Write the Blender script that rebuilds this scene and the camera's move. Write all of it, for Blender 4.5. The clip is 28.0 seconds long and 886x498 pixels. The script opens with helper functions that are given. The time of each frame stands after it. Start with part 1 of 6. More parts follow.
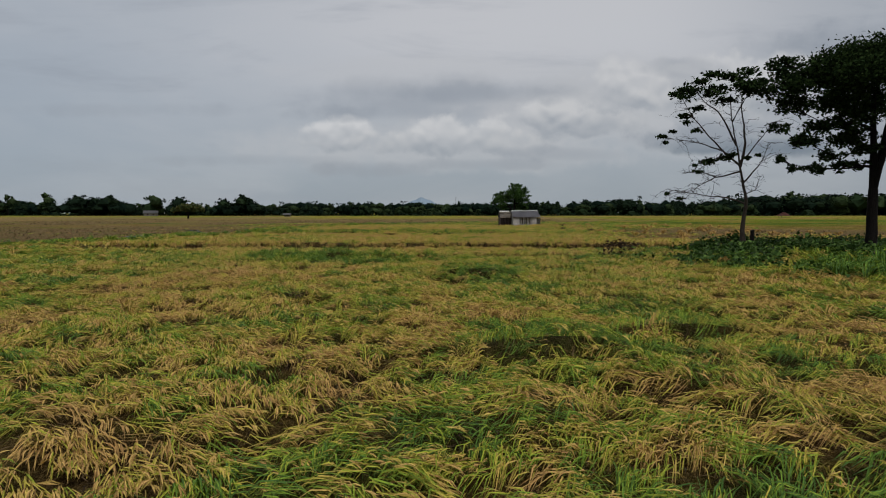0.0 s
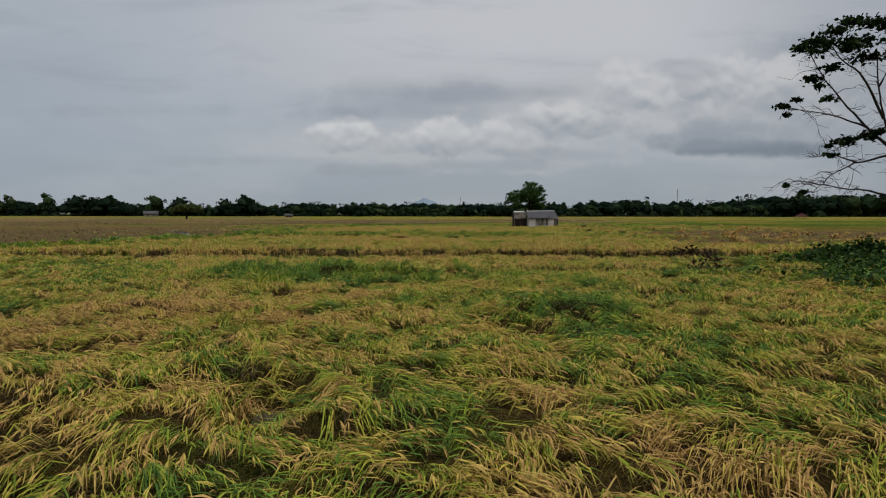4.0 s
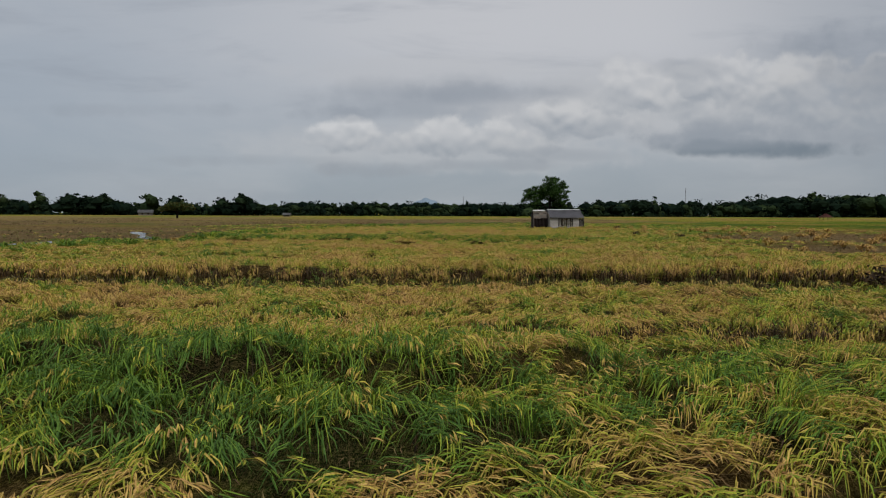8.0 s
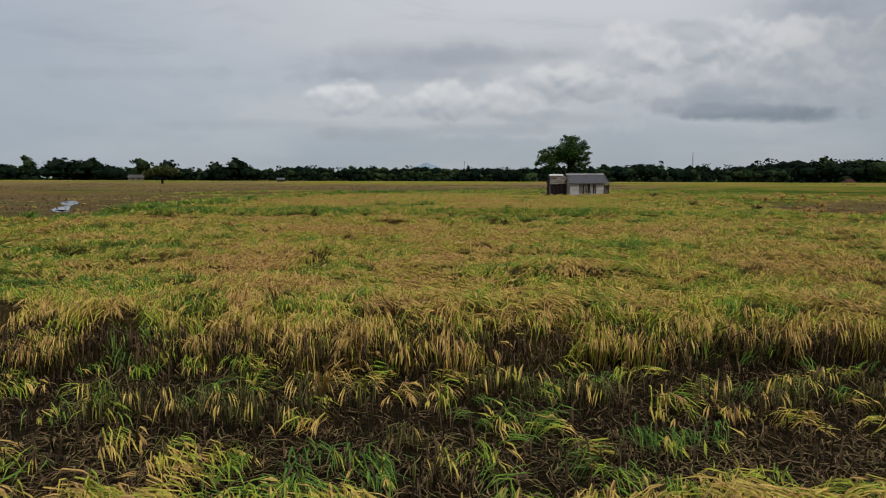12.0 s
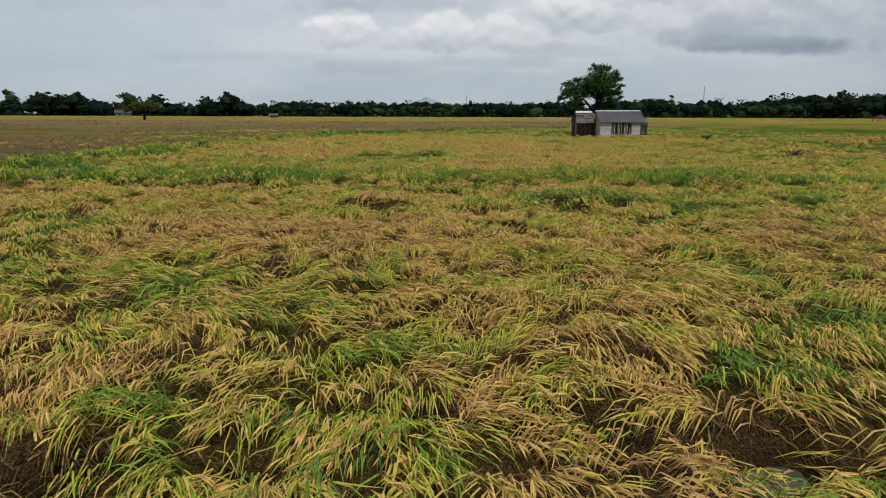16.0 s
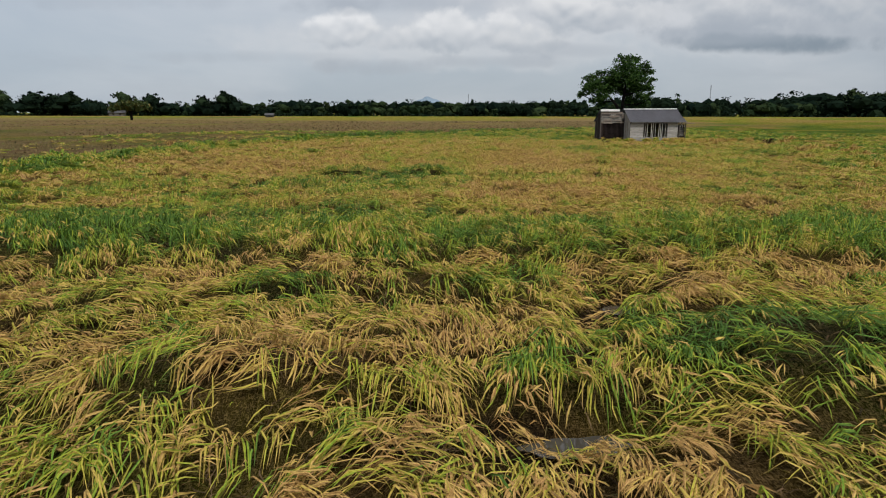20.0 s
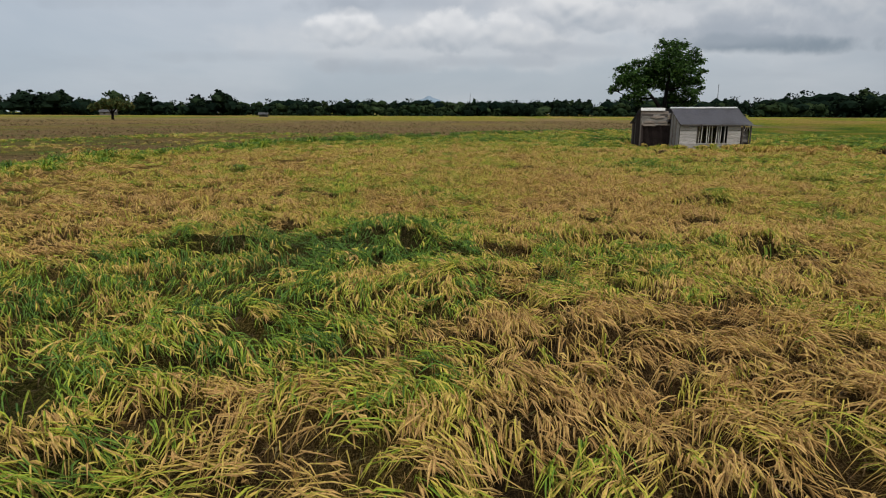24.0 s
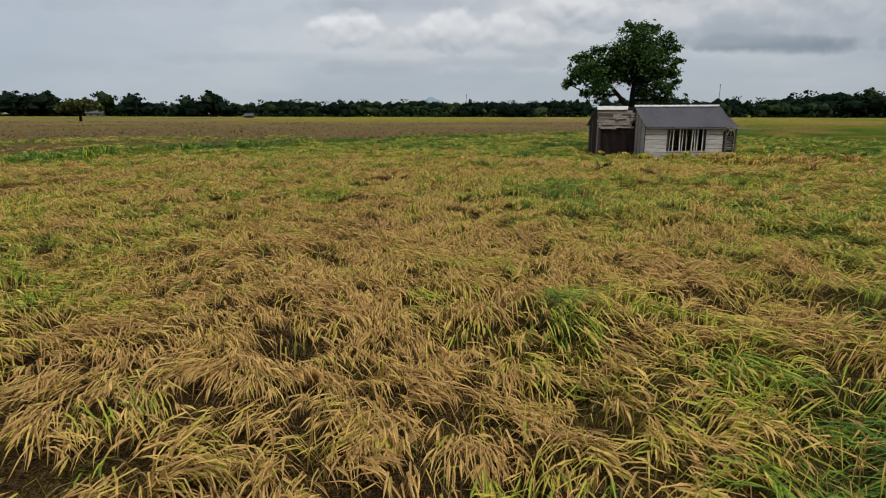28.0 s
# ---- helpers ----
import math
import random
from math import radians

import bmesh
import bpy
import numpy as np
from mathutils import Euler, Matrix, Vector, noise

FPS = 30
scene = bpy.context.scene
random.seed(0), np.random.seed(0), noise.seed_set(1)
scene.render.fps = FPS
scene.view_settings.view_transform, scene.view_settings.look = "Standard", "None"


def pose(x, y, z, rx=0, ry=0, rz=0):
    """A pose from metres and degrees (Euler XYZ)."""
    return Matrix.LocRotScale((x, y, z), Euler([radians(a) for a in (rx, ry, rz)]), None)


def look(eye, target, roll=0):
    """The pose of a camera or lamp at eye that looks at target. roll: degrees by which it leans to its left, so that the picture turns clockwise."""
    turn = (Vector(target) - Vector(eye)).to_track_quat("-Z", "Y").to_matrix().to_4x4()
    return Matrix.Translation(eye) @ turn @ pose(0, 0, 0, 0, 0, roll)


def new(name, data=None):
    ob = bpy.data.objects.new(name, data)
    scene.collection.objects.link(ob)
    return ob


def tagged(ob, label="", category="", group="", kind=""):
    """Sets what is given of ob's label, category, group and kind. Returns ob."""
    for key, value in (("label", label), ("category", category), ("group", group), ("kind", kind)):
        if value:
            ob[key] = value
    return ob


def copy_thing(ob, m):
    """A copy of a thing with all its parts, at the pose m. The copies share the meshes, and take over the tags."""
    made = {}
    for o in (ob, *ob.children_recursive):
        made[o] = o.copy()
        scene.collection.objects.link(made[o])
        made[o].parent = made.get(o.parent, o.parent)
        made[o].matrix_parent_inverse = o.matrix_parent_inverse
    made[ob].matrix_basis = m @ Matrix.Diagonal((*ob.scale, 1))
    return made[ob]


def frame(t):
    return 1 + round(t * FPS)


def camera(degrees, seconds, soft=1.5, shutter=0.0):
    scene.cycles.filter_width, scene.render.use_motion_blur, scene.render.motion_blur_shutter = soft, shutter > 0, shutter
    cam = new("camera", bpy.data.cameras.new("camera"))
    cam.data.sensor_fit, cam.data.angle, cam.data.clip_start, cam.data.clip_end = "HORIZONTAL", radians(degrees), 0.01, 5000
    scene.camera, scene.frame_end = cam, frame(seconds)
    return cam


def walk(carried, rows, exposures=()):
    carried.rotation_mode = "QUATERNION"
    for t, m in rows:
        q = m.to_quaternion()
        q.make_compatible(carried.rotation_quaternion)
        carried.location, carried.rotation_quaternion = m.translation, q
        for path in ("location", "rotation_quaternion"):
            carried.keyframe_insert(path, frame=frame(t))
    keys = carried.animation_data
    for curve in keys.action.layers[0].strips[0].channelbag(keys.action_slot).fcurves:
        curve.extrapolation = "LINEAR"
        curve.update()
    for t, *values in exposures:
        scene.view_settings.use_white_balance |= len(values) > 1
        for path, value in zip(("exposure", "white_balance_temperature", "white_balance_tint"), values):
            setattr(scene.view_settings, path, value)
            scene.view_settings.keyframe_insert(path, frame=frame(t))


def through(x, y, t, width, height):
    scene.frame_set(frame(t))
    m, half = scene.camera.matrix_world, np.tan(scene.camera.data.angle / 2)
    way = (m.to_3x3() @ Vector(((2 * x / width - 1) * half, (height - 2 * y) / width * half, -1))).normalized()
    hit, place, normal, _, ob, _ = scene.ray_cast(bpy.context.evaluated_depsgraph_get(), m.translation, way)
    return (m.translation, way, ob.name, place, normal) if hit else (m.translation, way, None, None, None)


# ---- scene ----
cam = camera(71.8, 28.0, soft=1.1)
PATH = [
    (0, (-3.377, -1.534, 2.408), (-3.339, 0.462, 2.291), 0.0),
    (0.5, (-3.33, -0.292, 2.398), (-3.294, 1.705, 2.281), 0.0),
    (1, (-3.319, 0.851, 2.386), (-3.285, 2.847, 2.27), 0.0),
    (1.5, (-3.371, 1.861, 2.377), (-3.338, 3.858, 2.261), 0.0),
    (2, (-3.502, 2.772, 2.37), (-3.469, 4.768, 2.254), 0.1),
    (2.5, (-3.704, 3.62, 2.363), (-3.672, 5.617, 2.248), 0.0),
    (3, (-3.949, 4.428, 2.357), (-3.919, 6.424, 2.241), 0.0),
    (3.5, (-4.21, 5.213, 2.351), (-4.181, 7.209, 2.237), -0.0),
    (5.5, (-4.811, 10.598, 2.252), (-4.784, 12.595, 2.136), 0.3),
    (6, (-4.998, 12.311, 2.266), (-4.971, 14.307, 2.151), 0.3),
    (6.5, (-5.174, 14.013, 2.26), (-5.148, 16.009, 2.144), 0.3),
    (7, (-5.306, 15.703, 2.241), (-5.281, 17.699, 2.126), 0.2),
    (7.5, (-5.362, 17.366, 2.223), (-5.338, 19.363, 2.108), 0.2),
    (8, (-5.365, 18.978, 2.203), (-5.341, 20.974, 2.088), 0.2),
    (8.5, (-5.365, 20.534, 2.179), (-5.342, 22.53, 2.065), 0.2),
    (9, (-5.391, 22.054, 2.162), (-5.367, 24.05, 2.048), 0.3),
    (9.5, (-5.431, 23.549, 2.164), (-5.408, 25.545, 2.05), 0.3),
    (10, (-5.465, 25.026, 2.182), (-5.441, 27.023, 2.067), 0.3),
    (10.5, (-5.469, 26.527, 2.197), (-5.447, 28.524, 2.083), 0.2),
    (11, (-5.446, 28.094, 2.2), (-5.424, 30.089, 2.067), 0.2),
    (11.5, (-5.413, 29.712, 2.196), (-5.39, 31.703, 2.012), 0.2),
    (13.5, (-5.794, 34.572, 2.285), (-5.769, 36.537, 1.912), 0.2),
    (14, (-5.829, 36.168, 2.335), (-5.803, 38.121, 1.904), 0.2),
    (14.5, (-5.866, 37.767, 2.383), (-5.841, 39.719, 1.951), 0.2),
    (15, (-5.899, 39.363, 2.424), (-5.874, 41.316, 1.992), 0.2),
    (15.5, (-5.922, 40.929, 2.456), (-5.899, 42.882, 2.025), 0.2),
    (16, (-5.935, 42.373, 2.476), (-5.912, 44.325, 2.045), 0.2),
    (16.5, (-5.932, 43.603, 2.478), (-5.91, 45.556, 2.046), 0.1),
    (17, (-5.914, 44.638, 2.471), (-5.893, 46.59, 2.039), 0.1),
    (17.5, (-5.888, 45.611, 2.466), (-5.867, 47.563, 2.034), 0.1),
    (18, (-5.867, 46.686, 2.458), (-5.846, 48.639, 2.025), 0.1),
    (18.5, (-5.857, 47.959, 2.445), (-5.837, 49.911, 2.013), 0.1),
    (19, (-5.857, 49.391, 2.437), (-5.838, 51.344, 2.004), 0.1),
    (19.5, (-5.855, 50.861, 2.438), (-5.836, 52.814, 2.005), 0.1),
    (20, (-5.84, 52.294, 2.447), (-5.822, 54.246, 2.014), 0.1),
    (20.5, (-5.81, 53.716, 2.454), (-5.793, 55.668, 2.02), 0.1),
    (21, (-5.766, 55.161, 2.456), (-5.749, 57.113, 2.022), 0.1),
    (21.5, (-5.712, 56.62, 2.456), (-5.697, 58.572, 2.022), 0.0),
    (23.5, (-5.606, 62.902, 2.454), (-5.593, 64.854, 2.018), 0.1),
    (24, (-5.452, 64.28, 2.425), (-5.438, 66.232, 1.991), 0.2),
    (24.5, (-5.169, 65.614, 2.413), (-5.155, 67.566, 1.979), 0.3),
    (25, (-4.756, 66.896, 2.414), (-4.744, 68.848, 1.979), 0.2),
    (25.5, (-4.283, 68.13, 2.413), (-4.272, 70.082, 1.977), 0.1),
    (26, (-3.753, 69.308, 2.405), (-3.743, 71.26, 1.97), 0.1),
    (26.5, (-3.085, 70.444, 2.398), (-3.075, 72.396, 1.962), 0.2),
    (27, (-2.196, 71.568, 2.393), (-2.186, 73.52, 1.958), 0.2),
    (27.5, (-1.088, 72.604, 2.391), (-1.077, 74.556, 1.956), 0.2),
    (28, (0.151, 73.481, 2.39), (0.155, 75.432, 1.959), 0.1),
]
walk(cam, [(t, look(eye, target, roll)) for t, eye, target, roll in PATH], [(0, -0.28), (10.7, -0.25), (14.0, 0.2), (19.0, 0.16), (28, 0.1)])
SKY_STRENGTH, SUN_STRENGTH = 0.86, 2.6

# ---- world and light: an overcast sky with a bank of cumulus ahead ----
world = bpy.data.worlds.new("world")
scene.world = world
world.use_nodes = True
wt = world.node_tree
wt.nodes.clear()


class Nodes:
    """A short way to write node trees."""

    def __init__(self, tree):
        self.tree = tree

    def put(self, value, socket):
        if isinstance(value, bpy.types.NodeSocket):
            self.tree.links.new(value, socket)
        elif value is not None:
            socket.default_value = value

    def math(self, op, a, b=None, c=None, clamp=False):
        n = self.tree.nodes.new("ShaderNodeMath")
        n.operation, n.use_clamp = op, clamp
        for v, s in zip((a, b, c), n.inputs):
            self.put(v, s)
        return n.outputs[0]

    def smooth(self, x, lo, hi, a=0.0, b=1.0):
        n = self.tree.nodes.new("ShaderNodeMapRange")
        n.interpolation_type = "SMOOTHSTEP"
        for v, s in zip((x, lo, hi, a, b), n.inputs):
            self.put(v, s)
        return n.outputs[0]

    def mix(self, f, a, b, mode="MIX"):
        n = self.tree.nodes.new("ShaderNodeMix")
        n.data_type, n.blend_type = "RGBA", mode
        self.put(f, n.inputs[0])
        for v, s in ((a, n.inputs[6]), (b, n.inputs[7])):
            self.put((*v, 1) if isinstance(v, tuple) and len(v) == 3 else v, s)
        return n.outputs[2]

    def noise(self, vec, scale, detail=4.0, rough=0.55, distort=0.0):
        n = self.tree.nodes.new("ShaderNodeTexNoise")
        self.put(vec, n.inputs["Vector"])
        n.inputs["Scale"].default_value, n.inputs["Detail"].default_value = scale, detail
        n.inputs["Roughness"].default_value, n.inputs["Distortion"].default_value = rough, distort
        return n.outputs["Fac"]

    def combine(self, x, y, z):
        n = self.tree.nodes.new("ShaderNodeCombineXYZ")
        for v, s in zip((x, y, z), n.inputs):
            self.put(v, s)
        return n.outputs[0]

    def split(self, v):
        n = self.tree.nodes.new("ShaderNodeSeparateXYZ")
        self.put(v, n.inputs[0])
        return n.outputs

    def scaled(self, v, by, turn=(0, 0, 0)):
        n = self.tree.nodes.new("ShaderNodeMapping")
        self.put(v, n.inputs[0])
        n.inputs["Scale"].default_value = by
        n.inputs["Rotation"].default_value = turn
        return n.outputs[0]

    def ramp(self, f, stops):
        n = self.tree.nodes.new("ShaderNodeValToRGB")
        self.put(f, n.inputs[0])
        e = n.color_ramp.elements
        while len(e) < len(stops):
            e.new(0.5)
        for el, (p, c) in zip(e, stops):
            el.position, el.color = p, (*c, 1)
        return n.outputs[0]

    def attribute(self, name):
        n = self.tree.nodes.new("ShaderNodeAttribute")
        n.attribute_name = name
        return n.outputs["Fac"]

    def coords(self, which="Object"):
        return self.tree.nodes.new("ShaderNodeTexCoord").outputs[which]

    def bump(self, height, strength, distance):
        n = self.tree.nodes.new("ShaderNodeBump")
        self.put(height, n.inputs["Height"])
        n.inputs["Strength"].default_value, n.inputs["Distance"].default_value = strength, distance
        return n.outputs[0]


SUN_ELEVATION, SUN_TURN = 58.0, 160.0
w = Nodes(wt)
sky = wt.nodes.new("ShaderNodeTexSky")
sky.sky_type, sky.sun_disc = "NISHITA", False
sky.sun_elevation, sky.sun_rotation = radians(SUN_ELEVATION), radians(SUN_TURN)
way = w.coords("Generated")
sx, sy, sz = w.split(way)
ahead = w.math("MAXIMUM", sy, 0.08)
az, el = w.math("DIVIDE", sx, ahead), w.math("DIVIDE", sz, ahead)
flat = w.combine(az, el, 0.0)
# heaped puffs, large and small, and frayed edges
def heaps(e):
    v = w.scaled(w.combine(az, e, 0.0), (1, 1.25, 1))
    warp = wt.nodes.new("ShaderNodeVectorMath")
    warp.operation = "ADD"
    w.put(v, warp.inputs[0])
    w.put(w.combine(w.math("MULTIPLY", w.noise(v, 9.0, 3.0), 0.05), w.math("MULTIPLY", w.noise(w.scaled(v, (1, 1, 1), (0, 0, 1.2)), 9.0, 3.0), 0.05), 0.0), warp.inputs[1])
    total = None
    for scale_, part_ in ((10.0, 0.9), (23.0, 0.45), (52.0, 0.22)):
        n_ = wt.nodes.new("ShaderNodeTexVoronoi")
        n_.feature = "SMOOTH_F1"
        n_.inputs["Smoothness"].default_value = 0.35
        n_.inputs["Scale"].default_value = scale_
        w.put(warp.outputs[0], n_.inputs["Vector"])
        bump_ = w.math("MULTIPLY", w.math("SUBTRACT", 0.42, n_.outputs["Distance"]), part_)
        total = bump_ if total is None else w.math("ADD", total, bump_)
    return total


heap = heaps(el)
puff = w.math("SUBTRACT", heap, heaps(w.math("ADD", el, 0.012)))
fray = w.math("ADD", w.math("MULTIPLY", heap, -0.9), w.math("SUBTRACT", w.noise(flat, 22.0, 5.0, 0.6), 0.5))
fray2 = w.math("SUBTRACT", w.noise(w.scaled(flat, (1, 1.3, 4)), 3.5, 3.0, 0.5), 0.5)
# thin high cover: brighter in broad streaks, greyer low down
veil = w.noise(w.scaled(way, (1.2, 1.2, 3.5)), 2.1, 5.0, 0.55, 0.4)
streak = w.noise(w.scaled(flat, (0.9, 5.0, 1)), 2.3, 5.0, 0.6, 0.3)
low = w.smooth(el, 0.02, 0.30)
base = w.mix(low, (0.375, 0.43, 0.49), (0.70, 0.71, 0.745))
side = w.smooth(az, -0.75, 0.10)
base = w.mix(w.math("MULTIPLY", w.math("SUBTRACT", 1.0, side), 0.74), base, (0.385, 0.455, 0.54))
base = w.mix(w.math("MULTIPLY", w.smooth(az, 0.30, 0.75), 0.60), base, (0.36, 0.405, 0.465))
base = w.mix(w.smooth(veil, 0.35, 0.75, 0.0, 0.30), base, (0.70, 0.705, 0.73))
base = w.mix(w.math("MULTIPLY", w.smooth(streak, 0.5, 0.72), w.smooth(el, 0.05, 0.12, 0.28, 0.45)), base, (0.35, 0.385, 0.445))
color = base


def cloud_patch(color, ca, ce, ra, re_, tint, strength, soft_lo=0.25, soft_hi=1.45, torn=0.9):
    """A cloud with a torn edge: (tangent of bearing, of height, half width, half height), its colour and density."""
    da = w.math("DIVIDE", w.math("SUBTRACT", az, ca), ra)
    de = w.math("DIVIDE", w.math("SUBTRACT", el, ce), re_)
    r2 = w.math("ADD", w.math("MULTIPLY", da, da), w.math("MULTIPLY", de, de))
    edge = w.math("ADD", r2, w.math("MULTIPLY", w.math("ADD", fray, fray2), torn))
    return w.mix(w.math("MULTIPLY", w.smooth(edge, soft_hi, soft_lo), strength), color, tint)


# broad masses first: the grey shelf, then the pale bank, the streaks over it, and the dark bases
LIT, PALE, GREY, BLUE = (0.80, 0.80, 0.81), (0.62, 0.63, 0.655), (0.36, 0.395, 0.45), (0.20, 0.245, 0.30)
for ca, ce, ra, re_, tint, k in (
    (0.06, 0.185, 0.30, 0.040, GREY, 0.55), (0.42, 0.17, 0.36, 0.085, PALE, 0.85), (0.66, 0.20, 0.22, 0.11, GREY, 0.55), (0.0, 0.11, 0.34, 0.045, PALE, 0.65),
    (0.22, 0.165, 0.16, 0.050, PALE, 0.65), (0.02, 0.225, 0.30, 0.030, PALE, 0.35),
):
    color = cloud_patch(color, ca, ce, ra, re_, tint, k)
# heaped puffs, lit from above and shaded below
BANK = [
    (-0.150, 0.122, 0.065, 0.032, 1.0, 0.75), (-0.075, 0.112, 0.060, 0.024, 0.80, 0.6), (0.045, 0.118, 0.090, 0.034, 0.92, 0.7), (0.125, 0.112, 0.06, 0.024, 0.75, 0.5),
    (0.195, 0.160, 0.060, 0.032, 0.92, 0.65), (0.27, 0.150, 0.10, 0.050, 0.80, 0.6), (0.33, 0.195, 0.085, 0.045, 0.90, 0.6), (0.45, 0.170, 0.10, 0.060, 0.78, 0.6),
    (0.50, 0.215, 0.085, 0.045, 0.92, 0.6), (0.60, 0.195, 0.11, 0.060, 0.72, 0.55), (0.78, 0.20, 0.16, 0.08, 0.62, 0.55),
]
for ca, ce, ra, re_, bright, k in BANK:
    da = w.math("DIVIDE", w.math("SUBTRACT", az, ca), 1.3 * ra)
    de = w.math("DIVIDE", w.math("SUBTRACT", el, ce), 1.15 * re_)
    # flat below, rounded above
    de = w.math("MULTIPLY", de, w.smooth(de, -0.6, 0.2, 1.3, 1.0))
    r2 = w.math("ADD", w.math("MULTIPLY", da, da), w.math("MULTIPLY", de, de))
    edge = w.math("ADD", r2, w.math("MULTIPLY", w.math("ADD", fray, w.math("MULTIPLY", fray2, 0.9)), 1.7))
    mask = w.smooth(edge, 1.25, 0.55)
    lit = w.math("ADD", w.smooth(de, -0.9, 0.75), w.math("MULTIPLY", puff, 1.3), clamp=True)
    shade = w.mix(lit, (0.40, 0.435, 0.485), tuple(c * bright + 0.42 * (1 - bright) for c in LIT))
    color = w.mix(w.math("MULTIPLY", mask, min(1.0, k + 0.15)), color, shade)
# dark flat undersides and the grey streaks between
for ca, ce, ra, re_, tint, k in (
    (0.47, 0.122, 0.20, 0.030, GREY, 0.7), (0.50, 0.106, 0.17, 0.015, BLUE, 0.9), (0.40, 0.118, 0.16, 0.016, GREY, 0.6), (0.76, 0.125, 0.12, 0.012, GREY, 0.4), (-0.10, 0.072, 0.10, 0.013, GREY, 0.75), (0.07, 0.080, 0.12, 0.010, GREY, 0.6), (0.20, 0.098, 0.13, 0.012, GREY, 0.5),
    (0.10, 0.195, 0.17, 0.018, GREY, 0.65), (-0.155, 0.160, 0.09, 0.014, GREY, 0.5), (0.41, 0.236, 0.07, 0.016, GREY, 0.45), (0.66, 0.285, 0.10, 0.030, GREY, 0.75), (0.70, 0.215, 0.09, 0.050, (0.30, 0.335, 0.39), 0.55), (-0.30, 0.085, 0.22, 0.010, GREY, 0.35), (-0.45, 0.165, 0.20, 0.012, GREY, 0.3),
):
    color = cloud_patch(color, ca, ce, ra, re_, tint, k, -0.1, 1.7, 2.0)
# behind and overhead the cover goes on, plain
front = w.smooth(sy, 0.10, 0.35)
over = w.mix(w.smooth(sz, 0.0, 0.8), (0.45, 0.48, 0.53), (0.72, 0.73, 0.76))
over = w.mix(w.smooth(veil, 0.35, 0.75, 0.0, 0.4), over, (0.42, 0.45, 0.50))
color = w.mix(front, over, color)
bg1, bg2, addn = wt.nodes.new("ShaderNodeBackground"), wt.nodes.new("ShaderNodeBackground"), wt.nodes.new("ShaderNodeAddShader")
wt.links.new(color, bg1.inputs[0])
bg1.inputs[1].default_value = SKY_STRENGTH
wt.links.new(sky.outputs[0], bg2.inputs[0])
bg2.inputs[1].default_value = 0.008
out = wt.nodes.new("ShaderNodeOutputWorld")
wt.links.new(bg1.outputs[0], addn.inputs[0])
wt.links.new(bg2.outputs[0], addn.inputs[1])
wt.links.new(addn.outputs[0], out.inputs[0])

sun = new("sun", bpy.data.lights.new("sun", "SUN"))
sun.data.energy, sun.data.angle, sun.data.color = SUN_STRENGTH, radians(14), (1.0, 0.96, 0.9)
sun.matrix_world = look((0, 0, 60), Vector((0, 0, 60)) - Vector((math.sin(radians(SUN_TURN)) * math.cos(radians(SUN_ELEVATION)), math.cos(radians(SUN_TURN)) * math.cos(radians(SUN_ELEVATION)), math.sin(radians(SUN_ELEVATION)))))


# ---- materials ----
def material(name):
    m = bpy.data.materials.new(name)
    m.use_nodes = True
    b = m.node_tree.nodes["Principled BSDF"]
    b.inputs["Specular IOR Level"].default_value = 0.2
    return m, Nodes(m.node_tree), b


def plain(name, color, rough=0.8, scale=6.0, vary=0.35, bump=0.2, metal=0.0, stretch=(1, 1, 1), stain=None, differ=0.35):
    """A surface with grain and broader stains."""
    m, n, b = material(name)
    at = n.coords()
    fine = n.noise(n.scaled(at, stretch), scale * 6, 5.0, 0.65)
    broad = n.noise(n.scaled(at, stretch), scale * 0.6, 4.0, 0.6)
    info = m.node_tree.nodes.new("ShaderNodeObjectInfo").outputs["Random"]
    dark, light = tuple(c * (1 - vary) for c in color), tuple(min(1, c * (1 + vary)) for c in color)
    c = n.mix(n.smooth(fine, 0.25, 0.75), dark, light)
    c = n.mix(n.smooth(broad, 0.45, 0.7, 0.0, 0.7), c, stain or tuple(x * 0.6 for x in color))
    c = n.mix(n.math("MULTIPLY", info, differ), c, tuple(x * 0.55 for x in color))
    n.put(c, b.inputs["Base Color"])
    b.inputs["Specular IOR Level"].default_value = 0.25 if rough < 0.7 else 0.06
    b.inputs["Roughness"].default_value, b.inputs["Metallic"].default_value = rough, metal
    n.put(n.bump(fine, bump, 0.02), b.inputs["Normal"])
    return m


